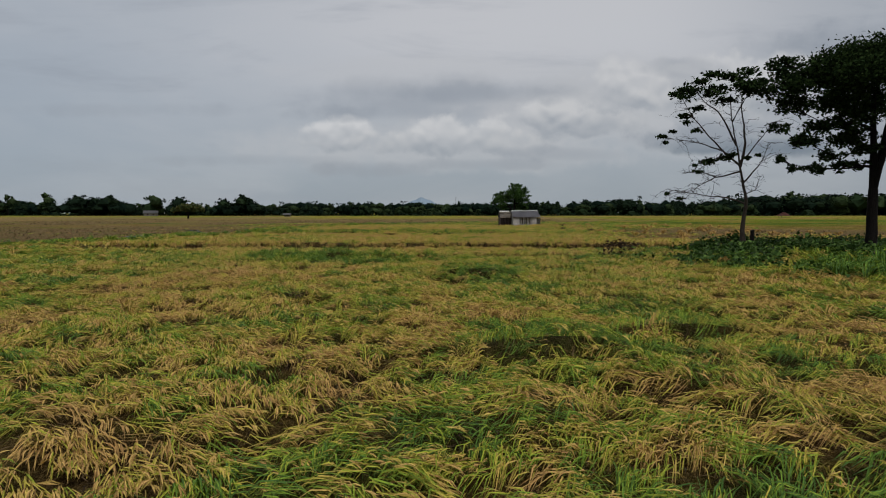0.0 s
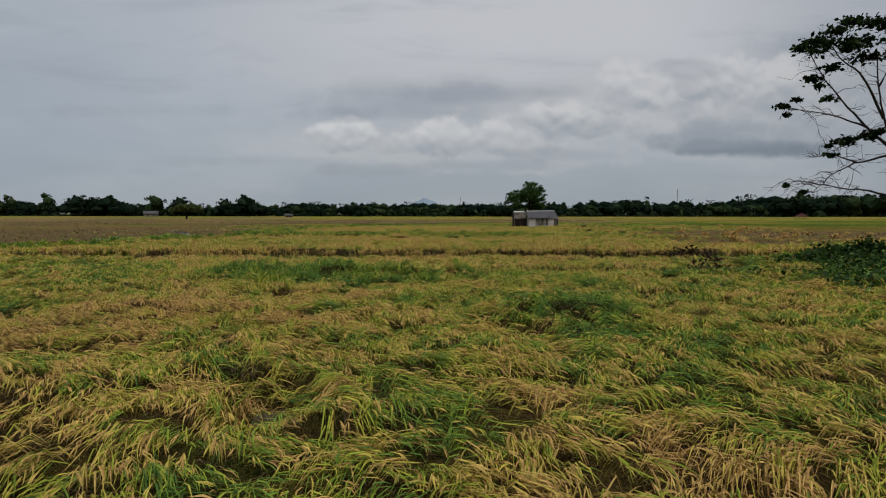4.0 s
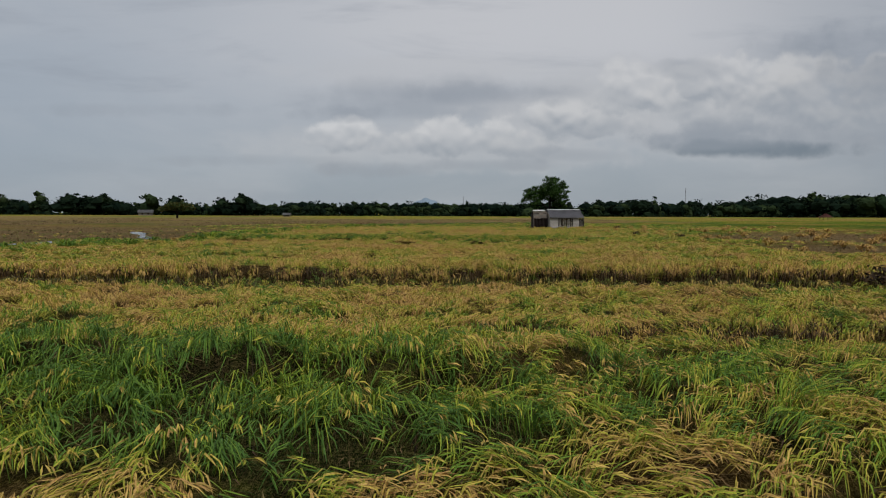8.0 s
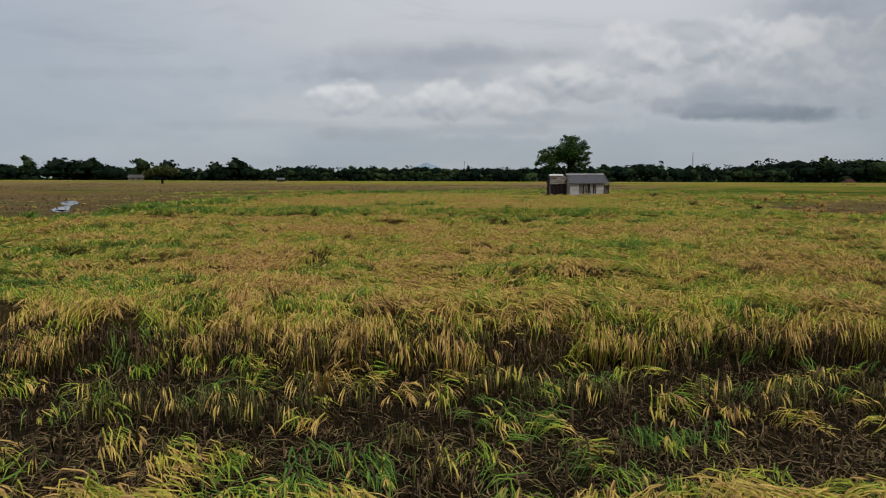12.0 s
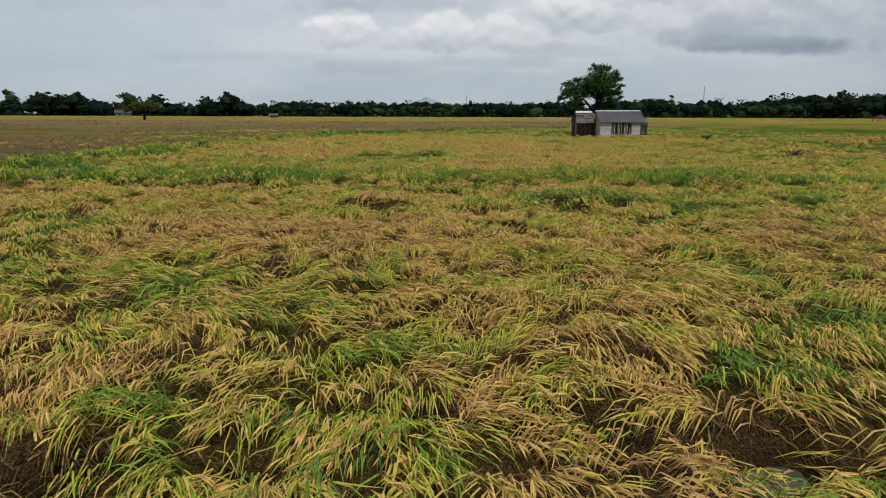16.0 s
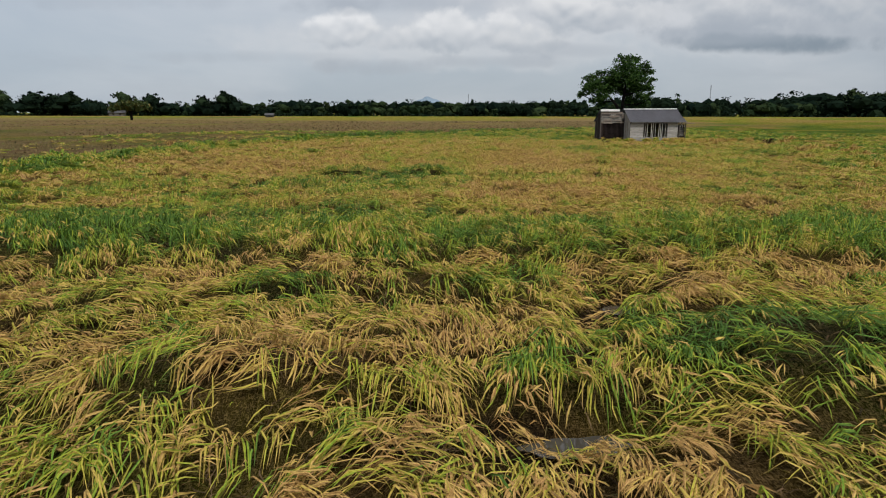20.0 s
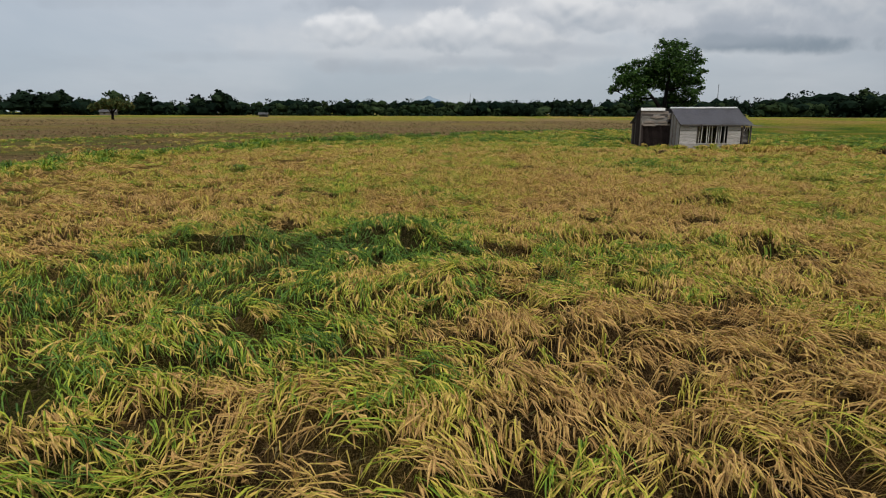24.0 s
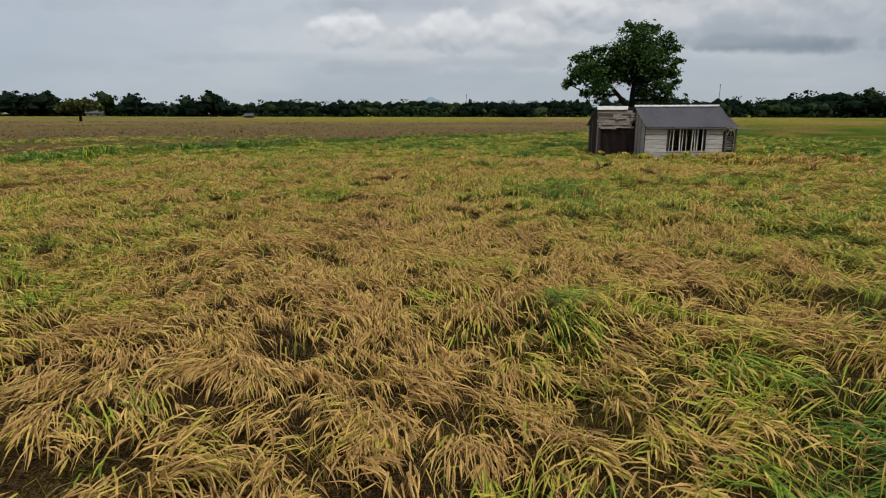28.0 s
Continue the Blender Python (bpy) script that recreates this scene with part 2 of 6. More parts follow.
def leafy(name, stops, attribute="tone", spread=0.5, gloss=0.6, through=0.25, grain=38.0, dim=0.95, strands=0):
    """Blades and leaves: each its own colour round the tone of its stand."""
    m, n, b = material(name)
    rnd = m.node_tree.nodes.new("ShaderNodeNewGeometry").outputs["Random Per Island"]
    f = n.math("MULTIPLY_ADD", n.math("SUBTRACT", rnd, 0.5), spread, n.attribute(attribute) if attribute else 0.5, clamp=True)
    if strands:
        # a narrow bundle: each strand across it has its own ripeness
        lane = n.math("FLOOR", n.math("MULTIPLY", n.attribute("across"), strands - 0.001))
        own = n.math("FRACT", n.math("MULTIPLY_ADD", rnd, 91.7, n.math("MULTIPLY", lane, 0.381)))
        f = n.math("MULTIPLY_ADD", n.math("SUBTRACT", own, 0.5), 0.36, f, clamp=True)
    c = n.ramp(f, stops)
    if strands:
        c = n.mix(n.smooth(n.math("FRACT", n.math("MULTIPLY", own, 7.3)), 0.45, 1.0, 0.0, 0.55), c, n.mix(1.0, c, (0.44, 0.42, 0.38), "MULTIPLY"))
    fleck = n.noise(n.coords(), grain, 2.0, 0.6)
    c = n.mix(n.smooth(fleck, 0.36, 0.52), n.mix(1.0, c, (0.66, 0.64, 0.58), "MULTIPLY"), c)
    other = n.math("FRACT", n.math("MULTIPLY", rnd, 37.7))
    c = n.mix(n.smooth(other, 0.62, 1.0, 0.0, dim), c, n.mix(1.0, c, (0.22, 0.21, 0.20), "MULTIPLY"))
    n.put(c, b.inputs["Base Color"])
    b.inputs["Roughness"].default_value = gloss
    b.inputs["Specular IOR Level"].default_value = 0.12 if gloss < 0.8 else 0.0
    t = m.node_tree.nodes.new("ShaderNodeBsdfTranslucent")
    n.put(c, t.inputs[0])
    mixer = m.node_tree.nodes.new("ShaderNodeMixShader")
    mixer.inputs[0].default_value = through
    out = m.node_tree.nodes["Material Output"]
    m.node_tree.links.new(b.outputs[0], mixer.inputs[1])
    m.node_tree.links.new(t.outputs[0], mixer.inputs[2])
    m.node_tree.links.new(mixer.outputs[0], out.inputs[0])
    return m


STRAW = [(0.0, (0.43, 0.255, 0.092)), (0.15, (0.63, 0.415, 0.145)), (0.32, (0.63, 0.46, 0.112)), (0.48, (0.465, 0.45, 0.05)), (0.62, (0.295, 0.41, 0.040)), (0.80, (0.168, 0.30, 0.040)), (1.0, (0.074, 0.158, 0.034))]
rice_mat = leafy("rice_leaf", STRAW, spread=0.36, through=0.3, dim=0.45, strands=3)
ear_mat = leafy("rice_ear", STRAW, spread=0.22, through=0.2, grain=95.0, dim=0.5, strands=2)
# dead brown leaves; the same dark colour paints shade under ditch and cut edges
dead_and_shaded_leaf = leafy("dead_and_shaded_leaf", [(0.0, (0.045, 0.03, 0.018)), (0.5, (0.095, 0.062, 0.034)), (1.0, (0.21, 0.14, 0.07))], spread=0.9)
stubble_mat = leafy("stubble", [(0.0, (0.16, 0.10, 0.05)), (0.5, (0.26, 0.18, 0.085)), (1.0, (0.19, 0.19, 0.06))], spread=0.7)
ditch_mat = leafy("ditch_stem", [(0.0, (0.085, 0.060, 0.032)), (0.5, (0.15, 0.115, 0.05)), (1.0, (0.16, 0.175, 0.045))], spread=0.8)
# weed greens lowered: the shade under the trees is in the colour
weed_mat = leafy("weed_leaf", [(0.0, (0.016, 0.040, 0.009)), (0.5, (0.045, 0.098, 0.02)), (1.0, (0.12, 0.20, 0.045))], attribute="", spread=0.9)
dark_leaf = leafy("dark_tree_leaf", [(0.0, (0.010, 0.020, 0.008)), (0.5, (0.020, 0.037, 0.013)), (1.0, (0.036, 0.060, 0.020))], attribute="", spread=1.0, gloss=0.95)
mid_leaf = leafy("green_tree_leaf", [(0.0, (0.018, 0.042, 0.010)), (0.5, (0.042, 0.098, 0.021)), (1.0, (0.11, 0.20, 0.044))], attribute="", spread=1.0)
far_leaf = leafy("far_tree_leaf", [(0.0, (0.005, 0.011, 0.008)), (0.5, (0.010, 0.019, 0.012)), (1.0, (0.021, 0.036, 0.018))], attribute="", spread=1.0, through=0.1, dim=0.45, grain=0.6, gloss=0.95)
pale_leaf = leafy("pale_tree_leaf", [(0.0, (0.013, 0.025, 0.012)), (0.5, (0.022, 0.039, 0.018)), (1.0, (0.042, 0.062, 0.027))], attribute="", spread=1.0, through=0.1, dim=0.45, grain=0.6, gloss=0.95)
umber_leaf = leafy("turning_tree_leaf", [(0.0, (0.03, 0.06, 0.02)), (0.5, (0.06, 0.09, 0.026)), (1.0, (0.13, 0.11, 0.032))], attribute="", spread=1.0, through=0.1, dim=0.45, grain=0.6)
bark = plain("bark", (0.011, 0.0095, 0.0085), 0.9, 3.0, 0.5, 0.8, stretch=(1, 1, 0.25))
pale_bark = plain("pale_bark", (0.046, 0.037, 0.031), 0.9, 3.0, 0.45, 0.7, stretch=(1, 1, 0.25))
board = plain("weathered_board", (0.37, 0.35, 0.33), 0.85, 2.5, 0.38, 0.6, stretch=(0.25, 1, 2.2), stain=(0.23, 0.215, 0.195))
grey_board = plain("grey_board", (0.24, 0.225, 0.205), 0.9, 2.5, 0.5, 0.6, stretch=(0.3, 1, 2.2), stain=(0.09, 0.08, 0.07))
dark_board = plain("dark_board", (0.095, 0.083, 0.074), 0.9, 2.5, 0.45, 0.5, stretch=(0.4, 1, 2.0), stain=(0.06, 0.05, 0.045))
brown_board = plain("brown_board", (0.27, 0.225, 0.19), 0.9, 2.5, 0.5, 0.7, stretch=(0.3, 1, 2.2), stain=(0.12, 0.095, 0.08))
pole_wood = plain("bleached_pole", (0.50, 0.48, 0.44), 0.8, 4.0, 0.25, 0.3, stretch=(1, 1, 0.2))
# near-black sack colour; it also paints the shade in the hut's openings
sack_and_shade = plain("dark_sack_and_shade", (0.040, 0.030, 0.028), 0.95, 6.0, 0.5, 0.6)
roof_sheet = plain("grey_roof_sheet", (0.15, 0.15, 0.17), 0.55, 1.6, 0.16, 0.15, metal=0.15, stretch=(1, 0.35, 1), stain=(0.11, 0.105, 0.115), differ=0.06)
white_trim = plain("white_ridge", (0.86, 0.86, 0.86), 0.5, 3.0, 0.08, 0.1)
red_roof = plain("red_roof", (0.10, 0.026, 0.022), 0.6, 1.0, 0.2, 0.2)
wall_paint = plain("far_wall", (0.13, 0.12, 0.105), 0.8, 0.5, 0.2, 0.1)
far_roof = plain("far_roof", (0.15, 0.15, 0.155), 0.6, 0.5, 0.2, 0.1)
steel = plain("mast_steel", (0.25, 0.26, 0.28), 0.5, 1.0, 0.2, 0.1, metal=0.5)
# the distance haze is put into the hill's blue-grey base colour
mountain_mat = plain("hazy_hill", (0.20, 0.265, 0.335), 1.0, 0.004, 0.10, 0.0, stain=(0.185, 0.25, 0.32))

# the ground: shade-dark mud and thatch under the crop, self-shaded crop colour farther off
ground_mat, g, gb = material("field_ground")
at = g.coords()
fine = g.noise(at, 9.0, 6.0, 0.7)
strands = g.noise(g.scaled(at, (6, 1.2, 1), (0, 0, 0.5)), 4.0, 4.0, 0.6, 1.5)
mid = g.noise(at, 0.9, 4.0, 0.6)
far = g.noise(g.scaled(at, (0.35, 1, 1)), 0.12, 5.0, 0.6)
tone = g.math("MULTIPLY_ADD", g.math("SUBTRACT", mid, 0.5), 0.35, g.attribute("tone"))
tone = g.math("MULTIPLY_ADD", g.math("SUBTRACT", far, 0.5), 0.8, tone, clamp=True)
# the canopy's self-shading is multiplied into the colour, since the sheet is flat
crop = g.mix(1.0, g.ramp(tone, STRAW), (0.72, 0.72, 0.74), "MULTIPLY")
crop = g.mix(g.smooth(strands, 0.3, 0.7), g.mix(1.0, crop, (0.38, 0.37, 0.34), "MULTIPLY"), crop)
litter = g.smooth(g.noise(g.scaled(at, (9, 1.6, 4), (0, 0, 0.9)), 9.0, 3.0, 0.6, 2.0), 0.50, 0.60)
litter2 = g.smooth(g.noise(g.scaled(at, (1.4, 8, 4), (0, 0, 0.5)), 9.0, 3.0, 0.6, 2.0), 0.52, 0.62)
litter = g.math("MAXIMUM", litter, litter2)
tuft = g.noise(g.scaled(at, (0.8, 1.9, 1), (0, 0, 0.25)), 0.8, 7.0, 0.72, 0.6)
crop = g.mix(g.smooth(tuft, 0.38, 0.60), g.mix(1.0, crop, (0.48, 0.50, 0.42), "MULTIPLY"), crop)
# near-black mud: the shade down in holes and ditch is painted into it
mud_with_shade = g.mix(g.smooth(fine, 0.3, 0.7), (0.003, 0.0025, 0.002), (0.015, 0.011, 0.008))
mud_with_shade = g.mix(g.math("MULTIPLY", litter, 0.55), mud_with_shade, g.mix(0.5, (0.085, 0.055, 0.026), g.mix(1.0, crop, (0.22, 0.21, 0.19), "MULTIPLY")))
stub = g.mix(g.smooth(mid, 0.35, 0.65), (0.215, 0.138, 0.068), (0.345, 0.235, 0.108))
stub = g.mix(g.smooth(far, 0.45, 0.65, 0.0, 0.6), stub, (0.20, 0.20, 0.055))
stub = g.mix(g.smooth(fine, 0.35, 0.65), g.mix(1.0, stub, (0.5, 0.5, 0.5), "MULTIPLY"), stub)
c = g.mix(g.attribute("stub"), crop, stub)
# straw litter, darkened in colour for the shade between the leaves
shaded_thatch = g.mix(g.smooth(litter, 0.0, 1.0), g.mix(1.0, crop, (0.13, 0.122, 0.10), "MULTIPLY"), g.mix(0.4, (0.17, 0.115, 0.052), g.mix(1.0, crop, (0.66, 0.64, 0.57), "MULTIPLY")))
c = g.mix(g.attribute("shaded_thatch"), c, shaded_thatch)
c = g.mix(g.attribute("mud"), c, mud_with_shade)
g.put(c, gb.inputs["Base Color"])
gb.inputs["Roughness"].default_value = 0.95
gb.inputs["Specular IOR Level"].default_value = 0.03
g.put(g.bump(g.math("ADD", g.math("MULTIPLY", litter, 0.6), g.math("ADD", g.math("MULTIPLY", fine, 0.5), strands)), 0.9, 0.08), gb.inputs["Normal"])

water_mat, wn, wb = material("puddle_water")
wb.inputs["Base Color"].default_value = (0.045, 0.04, 0.032, 1)
wb.inputs["Roughness"].default_value = 0.04
wb.inputs["Specular IOR Level"].default_value = 0.5
wn.put(wn.bump(wn.noise(wn.coords(), 6.0, 3.0), 0.06, 0.02), wb.inputs["Normal"])


PONDS = [(-3.65, 46.05, 0.28, 0.16, 15, 11), (-7.2, 59.35, 0.45, 0.12, -8, 12), (-3.55, 59.55, 0.28, 0.16, 20, 13), (-6.8, 25.5, 0.15, 0.28, 10, 14), (-4.8, 56.35, 0.4, 0.15, 5, 15), (-6.75, 30.1, 0.30, 0.22, 10, 8), (-4.86, 10.05, 0.32, 0.22, 30, 9), (-6.2, 12.9, 0.25, 0.25, 0, 10), (-31.2, 73.5, 0.5, 4.2, 28, 1), (-36.6, 83.5, 0.7, 5.4, 30, 2), (-29.6, 71.0, 0.35, 1.2, 40, 6), (-30.5, 46, 3.2, 0.9, 5, 3), (-33, 63, 1.2, 3.0, -10, 4), (24.3, 43.5, 1.2, 0.5, 0, 5)]


def dry(x, y):
    d = 1.0
    for cx, cy, rx, ry, a_, _ in PONDS:
        c_, s_ = math.cos(radians(a_)), math.sin(radians(a_))
        d = d * (((((x - cx) * c_ + (y - cy) * s_) / (rx * 1.3)) ** 2 + ((-(x - cx) * s_ + (y - cy) * c_) / (ry * 1.2)) ** 2) > 1)
    return d


# ---- the plan of the field, as functions of the place ----
def hashed(ix, iy, seed):
    h = (ix.astype(np.int64) * 374761393 + iy.astype(np.int64) * 668265263 + seed * 974634211) & 0x7FFFFFFF
    h = ((h ^ (h >> 13)) * 1274126177) & 0x7FFFFFFF
    return ((h ^ (h >> 16)) & 0xFFFF) / 65535.0


def field(x, y, size, seed):
    """Smooth noise from 0 to 1 with lumps of the given size in metres."""
    u, v = np.asarray(x, float) / size, np.asarray(y, float) / size
    ix, iy = np.floor(u), np.floor(v)
    fu, fv = u - ix, v - iy
    fu, fv = fu * fu * (3 - 2 * fu), fv * fv * (3 - 2 * fv)
    a, b = hashed(ix, iy, seed), hashed(ix + 1, iy, seed)
    c, d = hashed(ix, iy + 1, seed), hashed(ix + 1, iy + 1, seed)
    return (a * (1 - fu) + b * fu) * (1 - fv) + (c * (1 - fu) + d * fu) * fv


def fbm(x, y, size, seed):
    return (field(x, y, size, seed) + 0.5 * field(x, y, size / 2.1, seed + 7) + 0.25 * field(x, y, size / 4.3, seed + 13)) / 1.75


def step(v, lo, hi):
    t = np.clip((v - lo) / (hi - lo), 0, 1)
    return t * t * (3 - 2 * t)


def band(v, a, b, soft):
    return step(v, a - soft, a + soft) * (1 - step(v, b - soft, b + soft))


def blob(x, y, cx, cy, rx, ry, soft=0.4):
    d = np.sqrt(((x - cx) / rx) ** 2 + ((y - cy) / ry) ** 2)
    return 1 - step(d, 1 - soft, 1 + soft)


def bund_x(y):
    """The green bank along the crop's edge, beside the harvested field."""
    return np.interp(y, [-40, 20, 45, 60, 77, 91, 103, 112, 119, 135, 170], [-46, -38, -29, -24.5, -23, -21.5, -18, -15, -10.5, 4, 60])


# patches of the crop: middle, half sizes, and how much greener (or, below nought, riper) they are
NEAR_PATCHES = [
    (1.0, 5.2, 2.2, 1.6, -0.30), (-6.6, 5.2, 2.0, 1.5, -0.15),     (-10.4, 16.7, 2.2, 4.4, -0.2), (-1.2, 17.3, 1.5, 2.6, 0.32), (1.4, 11.3, 1.2, 1.4, 0.34), (-2.0, 9.2, 0.8, 0.7, 0.3), (-7.3, 9.5, 0.9, 0.8, 0.22),
    (-5.2, 11.8, 1.0, 1.6, 0.18), (-1.7, 7.8, 1.2, 1.7, 0.36), (1.3, 7.5, 1.1, 1.6, 0.26), (-0.3, 3.8, 1.2, 0.7, -0.25), (-3.0, 4.0, 1.0, 0.8, 0.24),
    (-7.0, 4.7, 0.9, 0.9, -0.15), (-1.3, 18.6, 1.3, 1.3, 0.25), (-9.9, 20.2, 1.2, 1.4, -0.25), (-4.7, 17.9, 1.2, 0.9, -0.15), (-7.0, 17.9, 0.6, 0.6, -0.3),
    (-6.6, 25.0, 2.3, 2.0, 0.5), (-9.4, 25.8, 2.2, 1.5, 0.34),
]
MID_PATCHES = [
    (0.5, 26.3, 4.5, 1.3, 0.14), (-8.0, 32.8, 9.0, 1.8, -0.24), (-3.2, 44.5, 1.8, 1.2, 0.24), (-5.3, 42.8, 1.2, 0.7, 0.15), (-10.3, 46.3, 2.2, 2.0, -0.22), (-8.5, 53.5, 4.5, 3.2, -0.24),
    (-5.9, 43.9, 1.0, 1.3, -0.15), (-8.1, 41.5, 1.2, 0.8, -0.15), (-8.0, 54.4, 1.8, 2.2, -0.10), (-1.5, 56.7, 3.4, 1.8, 0.26), (-3.9, 51.2, 0.8, 0.8, 0.28), (-8.7, 50.4, 0.8, 1.2, 0.28),
    (-4.8, 50.7, 0.6, 0.6, -0.25), (-5.4, 55.3, 0.7, 1.0, 0.15), (-3.0, 57.5, 1.6, 1.1, 0.32), (-7.2, 57.6, 1.3, 0.8, -0.2), (-6.5, 60.2, 2.0, 0.7, 0.18), (-7.7, 59.4, 0.9, 0.6, 0.25),
]
LATE_PATCHES = [
    (-3.0, 68.2, 2.5, 2.0, -0.2), (3.5, 77.5, 1.6, 1.6, 0.22),     (-7.0, 73.5, 2.2, 2.0, 0.24), (-12.5, 77.5, 3.0, 4.2, -0.25), (1.3, 80.1, 3.2, 4.2, -0.14), (-10.1, 72.1, 1.2, 1.3, 0.26), (-4.0, 69.3, 1.3, 1.6, -0.24), (-6.9, 68.2, 0.7, 0.9, -0.22),
    (-5.8, 69.0, 0.6, 0.6, 0.24), (-2.1, 69.7, 1.1, 1.4, -0.24), (-6.7, 74.7, 1.3, 1.1, 0.28), (-1.9, 77.6, 1.9, 2.2, -0.24), (-3.5, 73.1, 1.1, 0.6, 0.18), (-1.6, 73.5, 0.9, 0.4, 0.24),
    (1.2, 78.6, 0.6, 0.9, 0.5), (-0.9, 82.1, 1.5, 3.6, -0.24), (-4.8, 81.7, 1.6, 3.0, 0.18), (3.2, 89.5, 2.0, 5.0, 0.24), (3.3, 81.2, 0.9, 1.8, -0.24), (2.3, 77.2, 1.2, 1.0, 0.22),
]
WIDE_PATCHES = [(-16.0, 67.0, 11.0, 4.5, 0.22), (-4.0, 93.0, 9.0, 9.0, -0.10), (-14.0, 88.0, 5.0, 9.0, -0.08), (12.0, 56.0, 8.0, 9.0, 0.14), (-1.2, 46.5, 2.2, 2.5, 0.26), (0.5, 58.5, 2.5, 2.2, 0.2), (9.0, 70.0, 7.0, 8.0, 0.12), (22.0, 82.0, 12.0, 14.0, 0.18), (-17.0, 50.0, 6.0, 5.0, 0.12), (0.0, 115.0, 14.0, 8.0, 0.05)]
# humps where the crop still half stands: middle, half sizes and height
MOUNDS = [
    (-6.9, 14.1, 0.8, 0.35, 0.15), (-8.4, 46.1, 0.6, 0.35, 0.18), (-5.2, 12.0, 0.6, 0.3, 0.10),
    (-1.55, 7.7, 1.15, 0.55, 0.30), (-2.2, 18.1, 1.4, 0.7, 0.22), (1.0, 9.2, 1.1, 0.4, 0.16), (-7.7, 26.0, 1.1, 0.6, 0.26), (-5.5, 26.1, 0.9, 0.6, 0.26), (-3.6, 26.6, 0.9, 0.5, 0.16), (-10.4, 26.3, 1.4, 0.6, 0.2),
    (-8.2, 41.0, 0.8, 0.5, 0.16), (-2.4, 42.9, 1.6, 0.5, 0.16), (-4.6, 47.8, 0.6, 0.4, 0.18), (-7.4, 57.0, 1.1, 0.45, 0.2), (-2.2, 57.4, 1.4, 0.7, 0.2), (-4.4, 57.9, 0.6, 0.4, 0.16),
    (-6.2, 75.1, 0.7, 0.45, 0.2), (-9.0, 74.2, 0.9, 0.5, 0.2), (-0.4, 74.3, 0.9, 0.5, 0.14), (1.3, 79.3, 0.7, 0.5, 0.16), (-2.9, 74.9, 1.4, 0.5, 0.12),
]
# gaps torn in the mat: middle and half sizes
TORN = [
    (-6.9, 13.7, 0.5, 0.18), (-6.1, 13.5, 0.2, 0.16), (-4.8, 16.1, 0.22, 0.16), (-5.3, 11.6, 0.4, 0.2), (-8.4, 45.7, 0.35, 0.2),
    (-3.6, 46.1, 0.45, 0.3), (-7.1, 59.4, 0.85, 0.28), (-3.7, 59.6, 0.42, 0.45),
    (-2.45, 7.1, 0.26, 0.34), (-1.0, 7.0, 0.30, 0.25), (-1.5, 5.6, 0.4, 0.32), (1.1, 8.6, 0.55, 0.22), (1.2, 13.0, 0.32, 0.26), (-5.0, 25.2, 0.55, 0.35), (-6.8, 25.5, 0.32, 0.45), (-8.1, 25.1, 0.55, 0.32), (-0.9, 27.8, 0.5, 0.2), (-8.3, 28.2, 0.4, 0.16),
    (-6.9, 50.8, 0.45, 0.3), (-2.4, 51.9, 0.5, 0.14), (-8.1, 52.0, 0.22, 0.35), (-9.0, 73.3, 0.5, 0.35), (-5.8, 74.3, 0.35, 0.35), (-8.6, 40.3, 0.3, 0.22),
    (-1.6, 4.6, 0.35, 0.35), (-5.5, 6.1, 0.35, 0.35), (-6.2, 12.3, 0.4, 0.4), (-4.8, 10.0, 0.3, 0.5), (-5.9, 17.7, 0.3, 0.7), (-4.8, 16.9, 0.4, 0.3), (-9.3, 42.4, 0.4, 0.4), (-8.1, 44.6, 0.4, 0.4),
    (-8.1, 50.9, 0.35, 0.4), (-3.2, 50.2, 0.6, 0.2), (-4.6, 51.2, 0.35, 0.15), (-6.9, 49.8, 0.4, 0.3), (-5.7, 56.4, 0.9, 0.35), (-4.1, 58.6, 0.25, 0.8), (-6.1, 59.1, 0.6, 0.25), (-3.8, 59.2, 0.4, 0.4),
    (-0.5, 73.4, 0.5, 0.7), (-4.1, 69.4, 0.35, 0.25), (-5.0, 67.6, 0.35, 0.3), (-5.9, 74.0, 0.4, 0.3), (-3.0, 74.2, 0.45, 0.3), (-4.4, 73.4, 0.25, 0.25), (1.0, 77.8, 0.3, 0.25),
]


